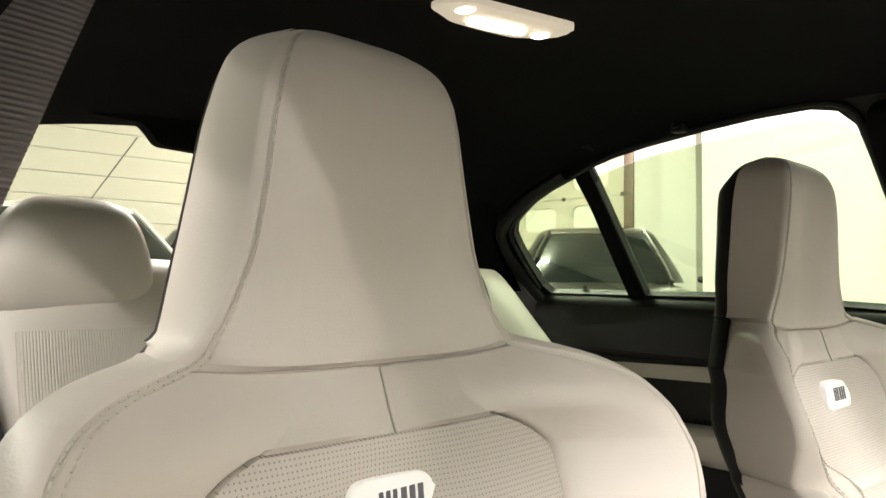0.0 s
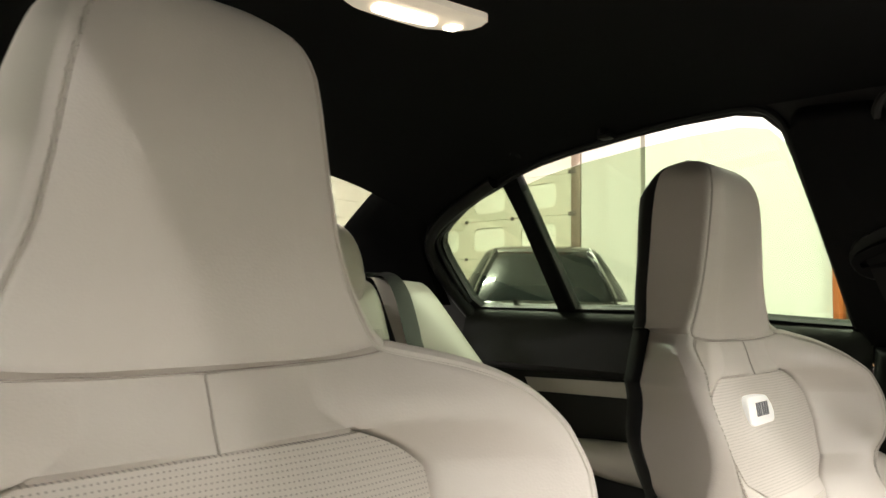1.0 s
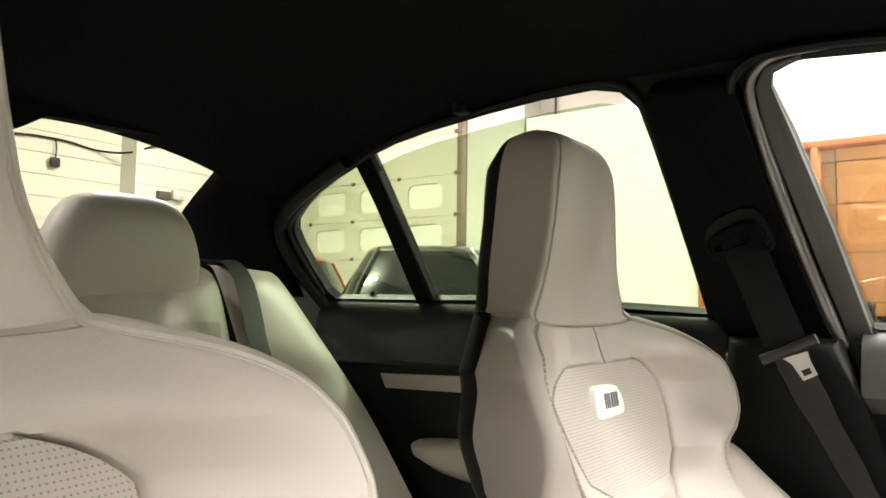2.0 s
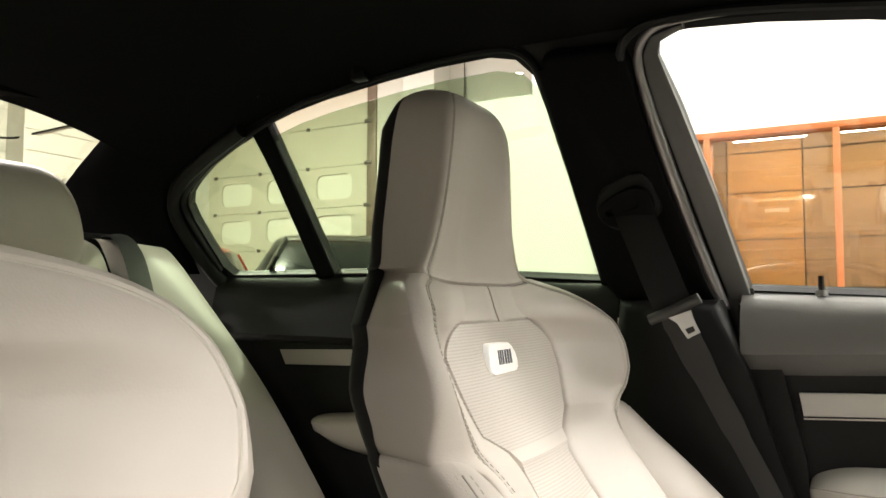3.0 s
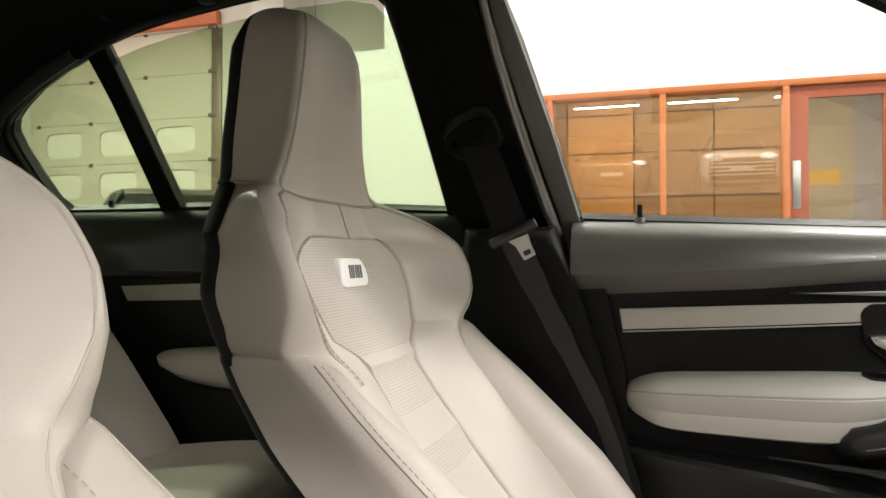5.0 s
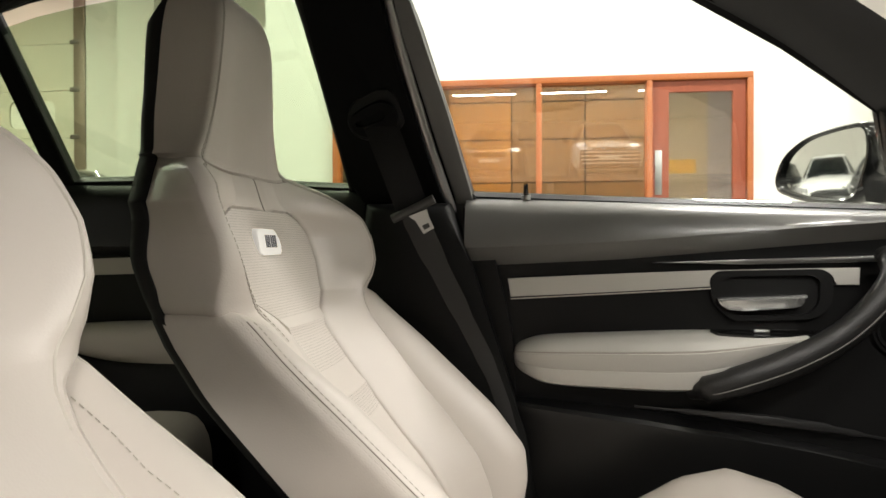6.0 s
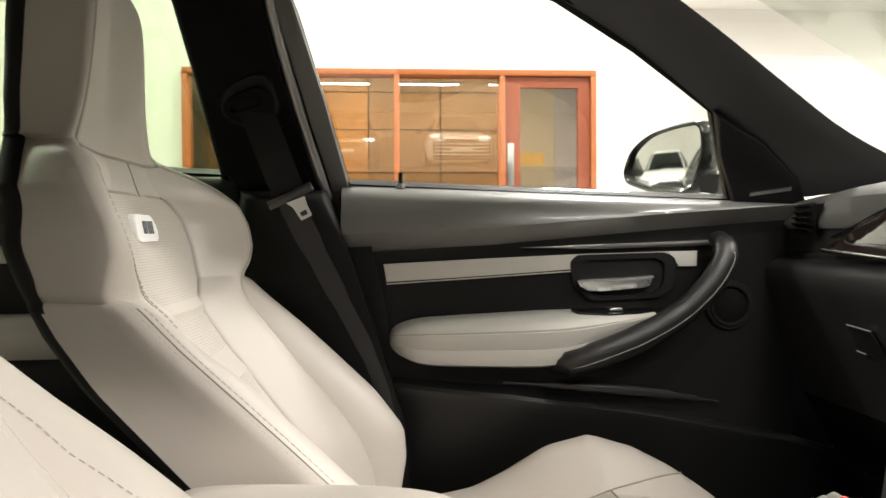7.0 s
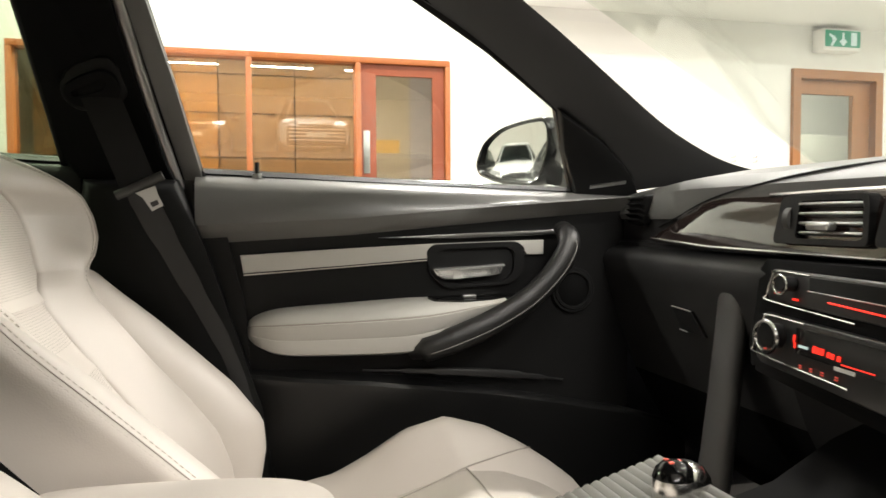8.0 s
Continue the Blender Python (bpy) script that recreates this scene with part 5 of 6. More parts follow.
# armrest
rows = []
for y, zt, zb, xo in ((0.083, 0.716, 0.70, 0.72), (0.078, 0.729, 0.69, 0.70), (0.06, 0.738, 0.678, 0.685), (0.02, 0.746, 0.666, 0.668), (-0.08, 0.751, 0.662, 0.66), (-0.19, 0.756, 0.661, 0.656), (-0.25, 0.757, 0.674, 0.657), (-0.31, 0.758, 0.70, 0.66), (-0.38, 0.758, 0.735, 0.664)):
    h = zt - zb
    prof = [(0.735, zt), (xo + 0.045, zt - 0.01 * h), (xo + 0.026, zt - 0.06 * h), (xo + 0.01, zt - 0.16 * h), (xo + 0.002, zt - 0.27 * h), (xo + 0.003, zt - 0.295 * h), (xo, zt - 0.32 * h), (xo + 0.004, zt - 0.60 * h), (xo + 0.0062, zt - 0.63 * h), (xo + 0.0055, zt - 0.66 * h), (xo + 0.014, zb + 0.06 * h), (xo + 0.03, zb), (0.735, zb)]
    rows.append([(x, y, z) for x, z in prof])
cols = [spline([r[k] for r in rows], 40) for k in range(13)]
arm = part("armrest", loft([[cols[k][i] for k in range(13)] for i in range(40)]), leather_cool_lit, door, "pale leather padded armrest")
part("stitching", tube([(p[0] - 0.0006, p[1], p[2]) for p in cols[5]], 0.0011, 5), thread, arm)
part("switch_panel", slab(rounded([(0.705, -0.235), (0.684, -0.245), (0.676, -0.30), (0.676, -0.40), (0.705, -0.41)], 0.006, 4), lambda u, v, d: (u - 0.2 * d, v, 0.7585 - 12.0 * max(0.0, 0.702 - u) ** 2 + d), -0.004, 0.0025, 0.001), black_gloss, door, "glossy black window switch panel")
part("window_switch", box(0.684, 0.697, -0.325, -0.30, 0.757, 0.763, 0.002), alu, door)
pull = [(0.70, -0.502, 0.884), (0.677, -0.502, 0.874), (0.66, -0.498, 0.85), (0.654, -0.47, 0.806), (0.652, -0.418, 0.757), (0.652, -0.352, 0.718), (0.653, -0.288, 0.692), (0.66, -0.23, 0.672), (0.69, -0.205, 0.664)]
part("pull_handle", tube(pull, 0.0222, 14, n=50, up=(1, 0, 0), flat=0.78, taper=[0.8, 0.95, 0.95, 1, 1, 1.05, 1.1, 1.1, 1.0, 0.75]), black_hide, door, "curved black stitched pull handle")
part("stitching", tube([(x - 0.0205, y - 0.006, z - 0.004) for x, y, z in pull[1:]], 0.0009, 5, n=60), material("grey_thread", (0.22, 0.21, 0.2), 0.8), door)
for r0, d in ((0.042, 0.0), (0.036, 0.003)):
    part("speaker_ring", turned(tube([(r0 * math.cos(a), r0 * math.sin(a), 0) for a in np.linspace(0, 2 * math.pi, 37)], 0.004, 6), pose(0.727 - d, -0.537, 0.762, 0, 90)), black_soft, door)
part("speaker_grille", turned(loft([[(r1 * math.cos(a), r1 * math.sin(a), zz) for a in np.linspace(0, 2 * math.pi, 25)[:-1]] for r1, zz in ((0.034, 0.0), (0.026, 0.004), (0.013, 0.008), (0.004, 0.009))]), pose(0.728, -0.537, 0.762, 0, -90)), matte_black, door)
# map pocket bulging out below
rows = []
for y in np.linspace(0.12, -0.78, 34):
    zt = float(np.interp(-y, (-0.12, 0.124, 0.282, 0.521, 0.66, 0.78), (0.634, 0.613, 0.588, 0.540, 0.51, 0.47)))
    o = 0.045 * math.sin(math.pi * min(1, max(0, (0.12 - y) / 0.5))) + 0.02
    rows.append([(0.735, y, zt + 0.008), (0.728 - o, y, zt + 0.006), (0.722 - o, y, zt), (0.722 - o, y, zt - 0.012), (0.728 - o, y, zt - 0.03), (0.725 - o * 0.9, y, zt - 0.12), (0.735, y, 0.32)])
part("map_pocket", loft(rows, closed=False), pocket_black, door)
part("pocket_ridge", tube([(0.728, -0.12, 0.626), (0.714, -0.24, 0.620), (0.71, -0.33, 0.613), (0.713, -0.42, 0.602), (0.724, -0.515, 0.585)], 0.009, 8, n=24, up=(1, 0, 0), flat=0.7, taper=[0.25, 0.6, 0.9, 1.0, 0.9, 0.6, 0.25]), black_satin, door)
p = part("front_glass", slab([(-0.15 + (u + 0.15) * 0.997, 1.13 + (v - 1.13) * 0.993) for u, v in FRONT_WIN], side_at(1), 0.012, 0.016), clear_glass, door, "clear front door glass", flat=True)
p.visible_shadow = False
pin = part("lock_pin", tube([(0.746, 0.062, 0.975), (0.746, 0.062, 0.997), (0.746, 0.062, 1.004)], 0.0042, 10, up=(0, 1, 0)), black_gloss, door)
part("pin_collar", tube([(0.746, 0.062, 0.976), (0.746, 0.062, 0.984)], 0.0085, 14, up=(0, 1, 0)), alu, pin)
sail = [(-0.478, 1.108), (-0.505, 1.04), (-0.555, 0.95), (-0.70, 0.945), (-0.66, 1.0), (-0.58, 1.06)]
part("sail_panel", slab(sail, side_at(1), 0.004, -0.022, 0.006), black_soft, door)
part("tweeter_line", slab([(-0.575, 0.978), (-0.65, 0.988), (-0.65, 0.982), (-0.575, 0.972)], side_at(1), -0.02, -0.0245), alu, door, flat=True)

# door mirror outside the glass
mir = thing("door_mirror", (0.95, -0.55, 1.0), "black door mirror with a convex glass", "mirror")
C = Vector((0.955, -0.503, 1.06))
fwd = Vector((-0.559, 0.829, -0.02)).normalized()
rgt = fwd.cross(Vector((0, 0, 1))).normalized()
upv = rgt.cross(fwd).normalized()
face = [(0.098, -0.028), (0.081, 0.013), (0.036, 0.042), (-0.029, 0.053), (-0.084, 0.055), (-0.087, -0.003), (-0.06, -0.077), (0.043, -0.067), (0.09, -0.049)]
ringm = [(*p, 0) for p in rounded(face, 0.03, 6)]
R = 1.3
rows = []
for k in np.linspace(0.02, 1, 10):
    rows.append([C + rgt * p[0] * k + upv * p[1] * k - fwd * ((p[0] * k) ** 2 + (p[1] * k) ** 2) / (2 * R) for p in ringm])
part("mirror_glass", loft(rows), mirror_glass, mir, "convex silvered mirror glass")
rows = [[C + rgt * p[0] * k + upv * p[1] * k + fwd * d for p in ringm] for k, d in ((1.0, -0.008), (1.02, 0.006), (1.08, 0.008), (1.15, 0.002), (1.19, -0.02), (1.15, -0.055), (0.9, -0.09), (0.4, -0.112), (0.05, -0.118))]
part("housing", loft(rows, caps=False), black_gloss, mir, "gloss black mirror housing")
part("mirror_arm", loft([[(x, y + dy, z + dz) for dy, dz in ((0.03, 0.02), (-0.03, 0.02), (-0.03, -0.02), (0.03, -0.02))] for x, y, z in ((0.77, -0.61, 0.985), (0.86, -0.60, 0.99), (0.93, -0.59, 1.0))]), black_gloss, mir)

# ---- rear doors ----
def rear_door(s):
    rd = thing("rear_door", (s * 0.75, 0.7, 0.35), "closed car rear door with black upper and pale leather inlay", "car door", "car doors")
    rows = []
    for y in np.linspace(0.34, 1.2, 24):
        zs = float(np.interp(y, (0.34, 0.51, 0.75, 1.2), (0.998, 1.006, 1.018, 1.02)))
        zm = zs - 0.125
        prof = [(0.79, zs - 0.01), (0.755, zs), (0.738, zs - 0.002), (0.72, zs - 0.01), (0.708, zs - 0.03), (0.69, zm + 0.02), (0.684, zm + 0.004), (0.69, zm - 0.006), (0.704, zm - 0.012), (0.71, 0.6), (0.72, 0.3)]
        rows.append([(s * x, y, z) for x, z in prof])
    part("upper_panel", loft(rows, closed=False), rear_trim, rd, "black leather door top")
    part("door_core", box(min(s * 0.742, s * 0.8), max(s * 0.742, s * 0.8), 0.36, 1.2, 0.3, 0.93), black_soft, rd, flat=True)
    ax = lambda u, v, d: (s * (0.708 + d), u, v)
    part("leather_strip", slab([(0.44, 0.889), (0.80, 0.876), (1.015, 0.868), (1.0, 0.84), (0.80, 0.846), (0.44, 0.858)], ax, 0.002, -0.008, 0.002), leather, rd, "pale leather inlay strip")
    rows = []
    for y, zt, zb, xo in ((0.45, 0.76, 0.69, 0.655), (0.6, 0.763, 0.69, 0.648), (0.75, 0.762, 0.69, 0.645), (0.84, 0.758, 0.698, 0.65), (0.9, 0.752, 0.712, 0.665), (0.925, 0.744, 0.725, 0.69)):
        h = zt - zb
        rows.append([(s * x, y, z) for x, z in ((0.712, zt), (xo + 0.02, zt), (xo + 0.006, zt - 0.1 * h), (xo, zt - 0.3 * h), (xo + 0.006, zt - 0.7 * h), (xo + 0.03, zb), (0.712, zb))])
    cols = [spline([r[k] for r in rows], 24) for k in range(7)]
    part("armrest", loft([[cols[k][i] for k in range(7)] for i in range(24)]), leather, rd, "pale leather padded armrest")
    low = [(u, v - (0.02 if v > 1.2 else 0.0)) for u, v in REAR_MAIN]
    p = part("rear_glass", slab(low, side_at(s), 0.010, 0.014), side_glass, rd, "green-tinted rear door glass lowered by a finger's width", flat=True)
    p = part("quarter_glass", slab(REAR_QUARTER, side_at(s), 0.010, 0.014), side_glass, rd, "green-tinted quarter glass", flat=True)
    if s < 0:
        for q in rd.children:
            if "glass" in q.name:
                q.visible_shadow = False
    part("lock_pin", tube([(s * 0.742, 1.075, 1.012), (s * 0.742, 1.075, 1.035)], 0.006, 10, up=(0, 1, 0)), black_gloss, rd)


rear_door(1)
rear_door(-1)

# ---- dashboard ----
dash = thing("dashboard", (0, -0.8, 0.45), "dark dashboard with glossy wood trim and silver accents", "dashboard")


def skin(name, prof_at, xs, mat, label=""):
    rows = [[(x, y, z) for y, z in prof_at(x)] for x in xs]
    return part(name, loft(rows, closed=False), mat, dash, label)


XS = np.linspace(0.735, -0.735, 50)


def top_prof(x):
    k = min(1, max(0, (0.74 - abs(x)) / 0.25))
    k = k * k * (3 - 2 * k)
    return [(-1.18, 0.965), (-0.95, 0.985), (-0.78, 0.975 + 0.012 * k), (-0.69, 0.955 + 0.018 * k), (-0.655, 0.945 + 0.022 * k), (-0.638 - 0.01 * (1 - k), 0.932 + 0.018 * k), (-0.64, 0.91), (-0.645, 0.9)]


skin("dash_top", top_prof, XS, dash_grey, "dark grey soft dash top")


def trim_prof(x):
    k = min(1, max(0, (0.585 - x) / 0.21)) if x > 0 else 1
    zt = 0.868 + 0.066 * math.sin(0.5 * math.pi * k)
    return [(-0.652, zt), (-0.634, zt - 0.002), (-0.624, zt - 0.02 * k - 0.003), (-0.616, 0.866 - 0.01 * k), (-0.624, 0.860 - 0.01 * k)]


skin("wood_trim", trim_prof, np.linspace(0.58, -0.56, 50), gloss_trim, "glossy dark wood trim")


def low_prof(x):
    return [(-0.65, 0.93), (-0.652, 0.86), (-0.64, 0.855), (-0.64, 0.848), (-0.615, 0.84), (-0.606, 0.825), (-0.612, 0.79), (-0.64, 0.70), (-0.68, 0.60), (-0.75, 0.48), (-0.95, 0.34)]


skin("glovebox", lambda x: low_prof(x)[:9], np.linspace(0.735, 0.26, 20), glove_black, "black glovebox lid")
skin("footwell_panel", lambda x: low_prof(x)[8:], np.linspace(0.735, 0.26, 20), carpet)
skin("knee_panel", low_prof, np.linspace(0.26, -0.735, 30), black_soft)
part("dash_crease", tube([(0.6, -0.6495, 0.886), (0.529, -0.643, 0.904), (0.458, -0.638, 0.925), (0.384, -0.637, 0.941), (0.319, -0.637, 0.95), (0.26, -0.645, 0.959), (0.188, -0.652, 0.966), (0.1, -0.66, 0.971)], 0.0016, 6, n=40), rubber, dash, "dark crease in the dash top")
part("silver_line", tube([(0.575, -0.619, 0.866), (0.4, -0.613, 0.857), (0.0, -0.611, 0.853), (-0.5, -0.613, 0.853)], 0.0022, 6), chrome, dash, "thin chrome line under the trim")
part("chrome_edge", tube([(0.27, -0.622, 0.9325), (0.15, -0.618, 0.9345), (0.0, -0.616, 0.935), (-0.2, -0.618, 0.9345)], 0.0035, 6), chrome, dash, "chrome line above the trim")
LATCH = lambda u, v, d: (u, -0.63 + d + (v - 0.73) * 0.3, v)
part("glovebox_latch", slab([(0.506, 0.752), (0.452, 0.749), (0.43, 0.708), (0.498, 0.713)], LATCH, 0.0, 0.006, 0.002), black_soft, dash, "black glovebox latch")
part("latch_edge", tube([LATCH(0.506, 0.752, 0.006), LATCH(0.452, 0.749, 0.006)], 0.0013, 6), alu, dash)
part("latch_edge", tube([LATCH(0.498, 0.713, 0.006), LATCH(0.478, 0.711, 0.006)], 0.0012, 6), alu, dash)
# side vent
vent = part("side_vent", slab(rounded([(0.69, 0.888), (0.665, 0.94), (0.605, 0.946), (0.635, 0.886)], 0.01, 4), lambda u, v, d: (u, -0.645 - 0.25 * (0.95 - v) + d, v), 0, 0.022, 0.004), black_soft, dash, "black side air vent")
for k in range(5):
    z = 0.897 + k * 0.0095
    part("vent_slat", turned(box(-0.024, 0.024, -0.007, 0.007, -0.0012, 0.0012), pose(0.652 - k * 0.003, -0.628, z, 25)), black_gloss, vent, flat=True)
# centre vents
for x0, x1 in ((0.25, 0.092), (0.084, -0.074)):
    cv = part("centre_vent", holed(rounded([(x1, 0.868), (x0, 0.868), (x0 - 0.012, 0.931), (x1 + 0.004, 0.931)], 0.01, 4), [rounded([(x1 + 0.008, 0.875), (x0 - 0.04, 0.875), (x0 - 0.045, 0.924), (x1 + 0.012, 0.924)], 0.008, 4)], lambda u, v, d: (u, -0.612 + d - 0.1 * (v - 0.868), v), -0.03, 0.004), black_soft, dash, "centre air vent")
    part("vent_back", box(x1 + 0.004, x0 - 0.02, -0.66, -0.645, 0.87, 0.928), rubber, cv, flat=True)
    for k in range(4):
        z = 0.881 + k * 0.0123
        part("vent_slat", turned(box(x1 + 0.012, x0 - 0.043, -0.014, 0.010, -0.002, 0.002, 0.0015), pose(0, -0.622, z, 12)), alu, cv)
    part("thumb_wheel", turned(tube([(-0.005, 0, 0), (0.005, 0, 0)], 0.019, 20, up=(0, 1, 0)), pose(x0 - 0.026, -0.624, 0.9)), grey_soft, cv, "ribbed thumb wheel")
    part("vent_tab", box((x0 + x1) / 2 - 0.03, (x0 + x1) / 2 + 0.008, -0.612, -0.598, 0.886, 0.897, 0.003), alu, cv, "silver vent tab")
# centre stack
ST = lambda u, v, d: (u, -0.612 + 0.12 * (0.84 - v) + 0.16 * (0.26 - u) + d, v)
part("stack_frame", slab(rounded([(0.272, 0.846), (0.279, 0.71), (0.262, 0.694), (-0.18, 0.67), (-0.19, 0.848)], 0.014, 5), ST, -0.06, 0.004, 0.006), matte_black, dash)
radio = part("radio_unit", slab(rounded([(0.234, 0.834), (0.238, 0.793), (-0.16, 0.784), (-0.165, 0.833)], 0.006, 4), ST, 0.0, 0.011, 0.003), stack_face, dash, "dark satin radio unit")
clim = part("climate_panel", slab(rounded([(0.243, 0.776), (0.252, 0.722), (0.242, 0.71), (-0.17, 0.692), (-0.18, 0.77)], 0.006, 4), ST, 0.0, 0.011, 0.003), stack_face, dash, "dark satin climate panel")
for u, v, top_, low_ in ((0.234, 0.834, 0.832, 0.796), (0.243, 0.776, 0.773, 0.724)):
    unit = radio if v > 0.8 else clim
    part("chrome_border", tube([ST(p, q, 0.0115) for p, q in ((0.15, top_ - 0.001), (u - 0.012, top_), (u - 0.003, top_ - 0.006), (u + 0.008 * (0.834 - low_) / 0.06, low_ + 0.004), (u - 0.002, low_ - 0.004), (0.06, low_ - 0.011))], 0.0014, 6, n=30), chrome, unit, "chrome border")
part("drive_flap", slab([(0.15, 0.829), (0.147, 0.812), (-0.15, 0.806), (-0.15, 0.829)], ST, 0.011, 0.0125), black_soft, radio, "dark disc slot", flat=True)
part("flap_edge", tube([ST(0.15, 0.8125, 0.0125), ST(-0.15, 0.8075, 0.0125)], 0.001, 5), alu, radio)
part("display_window", slab([(0.165, 0.766), (0.162, 0.735), (-0.15, 0.729), (-0.15, 0.765)], ST, 0.011, 0.012), black_gloss, clim, "black climate display", flat=True)


def knob(u, v, r, parent):
    c = Vector(ST(u, v, 0.012))
    k = part("rotary_knob", tube([c, c + Vector((0, 0.02, 0.002))], r * 0.8, 24, up=(0, 0, 1)), black_soft, parent)
    part("knob_ring", tube([c + Vector((r * math.cos(a), 0.02, r * math.sin(a))) for a in np.linspace(0, 2 * math.pi, 33)], r * 0.14, 6, up=(0, 1, 0)), chrome, k, "chrome knob ring")


knob(0.182, 0.818, 0.012, radio)
knob(0.2, 0.75, 0.02, clim)


def mark(u0, u1, v0, v1, mat, parent, name="lit_mark"):
    part(name, slab([(u0, v0), (u1, v0), (u1, v1), (u0, v1)], ST, 0.0125, 0.0135), mat, parent, flat=True)


part("slot_light", tube([ST(0.109, 0.803, 0.0125), ST(0.01, 0.7995, 0.0125)], 0.0011, 6), red_glow, radio, "red lit line")
for u, v in ((0.213, 0.822), (0.214, 0.804)):
    mark(u - 0.006, u + 0.006, v - 0.0015, v + 0.0015, red_dim, radio)
mark(0.166, 0.178, 0.7985, 0.801, red_glow, radio)
for u0, u1, v0, v1 in ((0.127, 0.121, 0.742, 0.75), (0.1195, 0.1135, 0.742, 0.7495), (0.112, 0.106, 0.742, 0.7495), (0.1, 0.0945, 0.7415, 0.7475), (0.093, 0.0875, 0.741, 0.747), (0.082, 0.076, 0.7405, 0.7465), (0.074, 0.02, 0.7375, 0.7387), (0.167, 0.164, 0.748, 0.757), (0.1645, 0.1615, 0.741, 0.748)):
    mark(u0, u1, v0, v1, red_glow, clim, "lit_digit")
mark(0.155, 0.137, 0.7435, 0.7465, white_sign, clim)
mark(0.085, 0.05, 0.730, 0.7345, pale_plastic, clim)
for u in (0.147, 0.126, 0.105, 0.079, 0.226, 0.213):
    v = 0.721 if u < 0.2 else 0.728
    for k in (-1, 1):
        mark(u - 0.0028, u + 0.0028, v + 0.0014 * k - 0.0008, v + 0.0014 * k + 0.0008, red_dim, clim, "lit_button")
part("screen_pod", box(-0.1, 0.085, -0.74, -0.70, 0.96, 1.06, 0.008), black_gloss, dash, "black display screen on the dash top")

# console between the seats
console = thing("centre_console", (0, -0.2, 0.3), "black centre console with a pale leather armrest", "console")
rows = []
for y, zt, w in ((-0.7, 0.66, 0.16), (-0.6, 0.635, 0.15), (-0.5, 0.60, 0.13), (-0.35, 0.575, 0.115), (-0.1, 0.57, 0.11), (0.1, 0.585, 0.105), (0.36, 0.585, 0.10)):
    rows.append([(w + 0.01, y, 0.3), (w, y, zt - 0.03), (w - 0.02, y, zt), (0, y, zt + 0.003), (-w + 0.02, y, zt), (-w, y, zt - 0.03), (-w - 0.01, y, 0.3)])
part("console_body", loft(rows, closed=False), matte_black, console)
rows = []
for z, a, b in ((0.30, 0.45, 0.345), (0.45, 0.414, 0.34), (0.538, 0.402, 0.336), (0.631, 0.393, 0.331), (0.72, 0.387, 0.327), (0.78, 0.384, 0.324), (0.815, 0.381, 0.323), (0.832, 0.374, 0.325), (0.84, 0.362, 0.331)):
    y0 = -0.628 + 0.07 * max(0, 0.78 - z)
    c, r = (a + b) / 2, (a - b) / 2
    d = 0.016 * min(1, (0.845 - z) / 0.02)
    rows.append([(c + r * math.copysign(abs(math.cos(t)) ** 0.7, math.cos(t)), y0 + d * math.sin(t), z) for t in np.linspace(-0.5 * math.pi, 1.5 * math.pi, 25)[:-1]])
part("console_flank", loft(rows), grey_soft, console, "black console side strut")
arm_b = [(0.27, 0.655), (0.25, 0.674), (0.15, 0.674), (0.06, 0.668), (0.015, 0.655), (-0.005, 0.63)]
rows = []
for y, z, _ in spline([(*p, 0) for p in arm_b], 26):
    rows.append([(0.1, y, z - 0.07), (0.102, y, z - 0.02), (0.094, y, z - 0.004), (0.07, y, z), (0.0, y, z + 0.002), (-0.07, y, z), (-0.094, y, z - 0.004), (-0.102, y, z - 0.02), (-0.1, y, z - 0.07)])
part("armrest_pad", loft(rows, closed=False), leather, console, "pale leather armrest lid")
gear = thing("gear_lever", (0, -0.308, 0.58), "chrome and black gear lever with a pleated gaiter", "gear lever")
part("gaiter", loft([[(r * math.cos(a) * (1 + 0.06 * (j % 2)), -0.325 + r * math.sin(a) * (1 + 0.06 * (j % 2)), z) for j, a in enumerate(np.linspace(0, 2 * math.pi, 25)[:-1])] for r, z in ((0.055, 0.575), (0.045, 0.59), (0.03, 0.615), (0.02, 0.63))]), black_hide, gear)
rows = [[(0.0 + r * 0.86 * math.cos(a), -0.308 + r * 1.05 * math.sin(a), z) for a in np.linspace(0, 2 * math.pi, 25)[:-1]] for r, z in ((0.014, 0.612), (0.02, 0.622), (0.026, 0.637), (0.028, 0.65), (0.026, 0.662), (0.02, 0.671), (0.01, 0.676), (0.002, 0.677))]
part("knob", loft(rows), chrome, gear, "polished chrome gear knob")
part("knob_cap", loft([[(-0.004 + 0.86 * r * math.cos(a), -0.298 + 0.95 * r * math.sin(a), z) for a in np.linspace(0, 2 * math.pi, 25)[:-1]] for r, z in ((0.022, 0.664), (0.019, 0.672), (0.012, 0.678), (0.002, 0.68))]), black_gloss, gear, "black knob top with lit shift marks")
for u, v in ((-0.008, -0.292), (0.002, -0.293), (-0.004, -0.302)):
    part("shift_mark", box(u - 0.002, u + 0.002, v - 0.002, v + 0.002, 0.6775, 0.6795), red_dim, gear, flat=True)
rows = []
for i in range(49):
    t = i / 48
    z = 0.612 + 0.045 * t + 0.0028 * (1 if i % 3 else 0)
    rows.append([(x, -0.17 - 0.16 * t, z - dz) for x, dz in ((0.08, 0.07), (0.078, 0.006), (0.07, 0.0), (-0.07, 0.0), (-0.078, 0.006), (-0.08, 0.07))])
part("ribbed_pad", loft(rows, closed=False), pad_grey, console, "grey ribbed sliding cover")

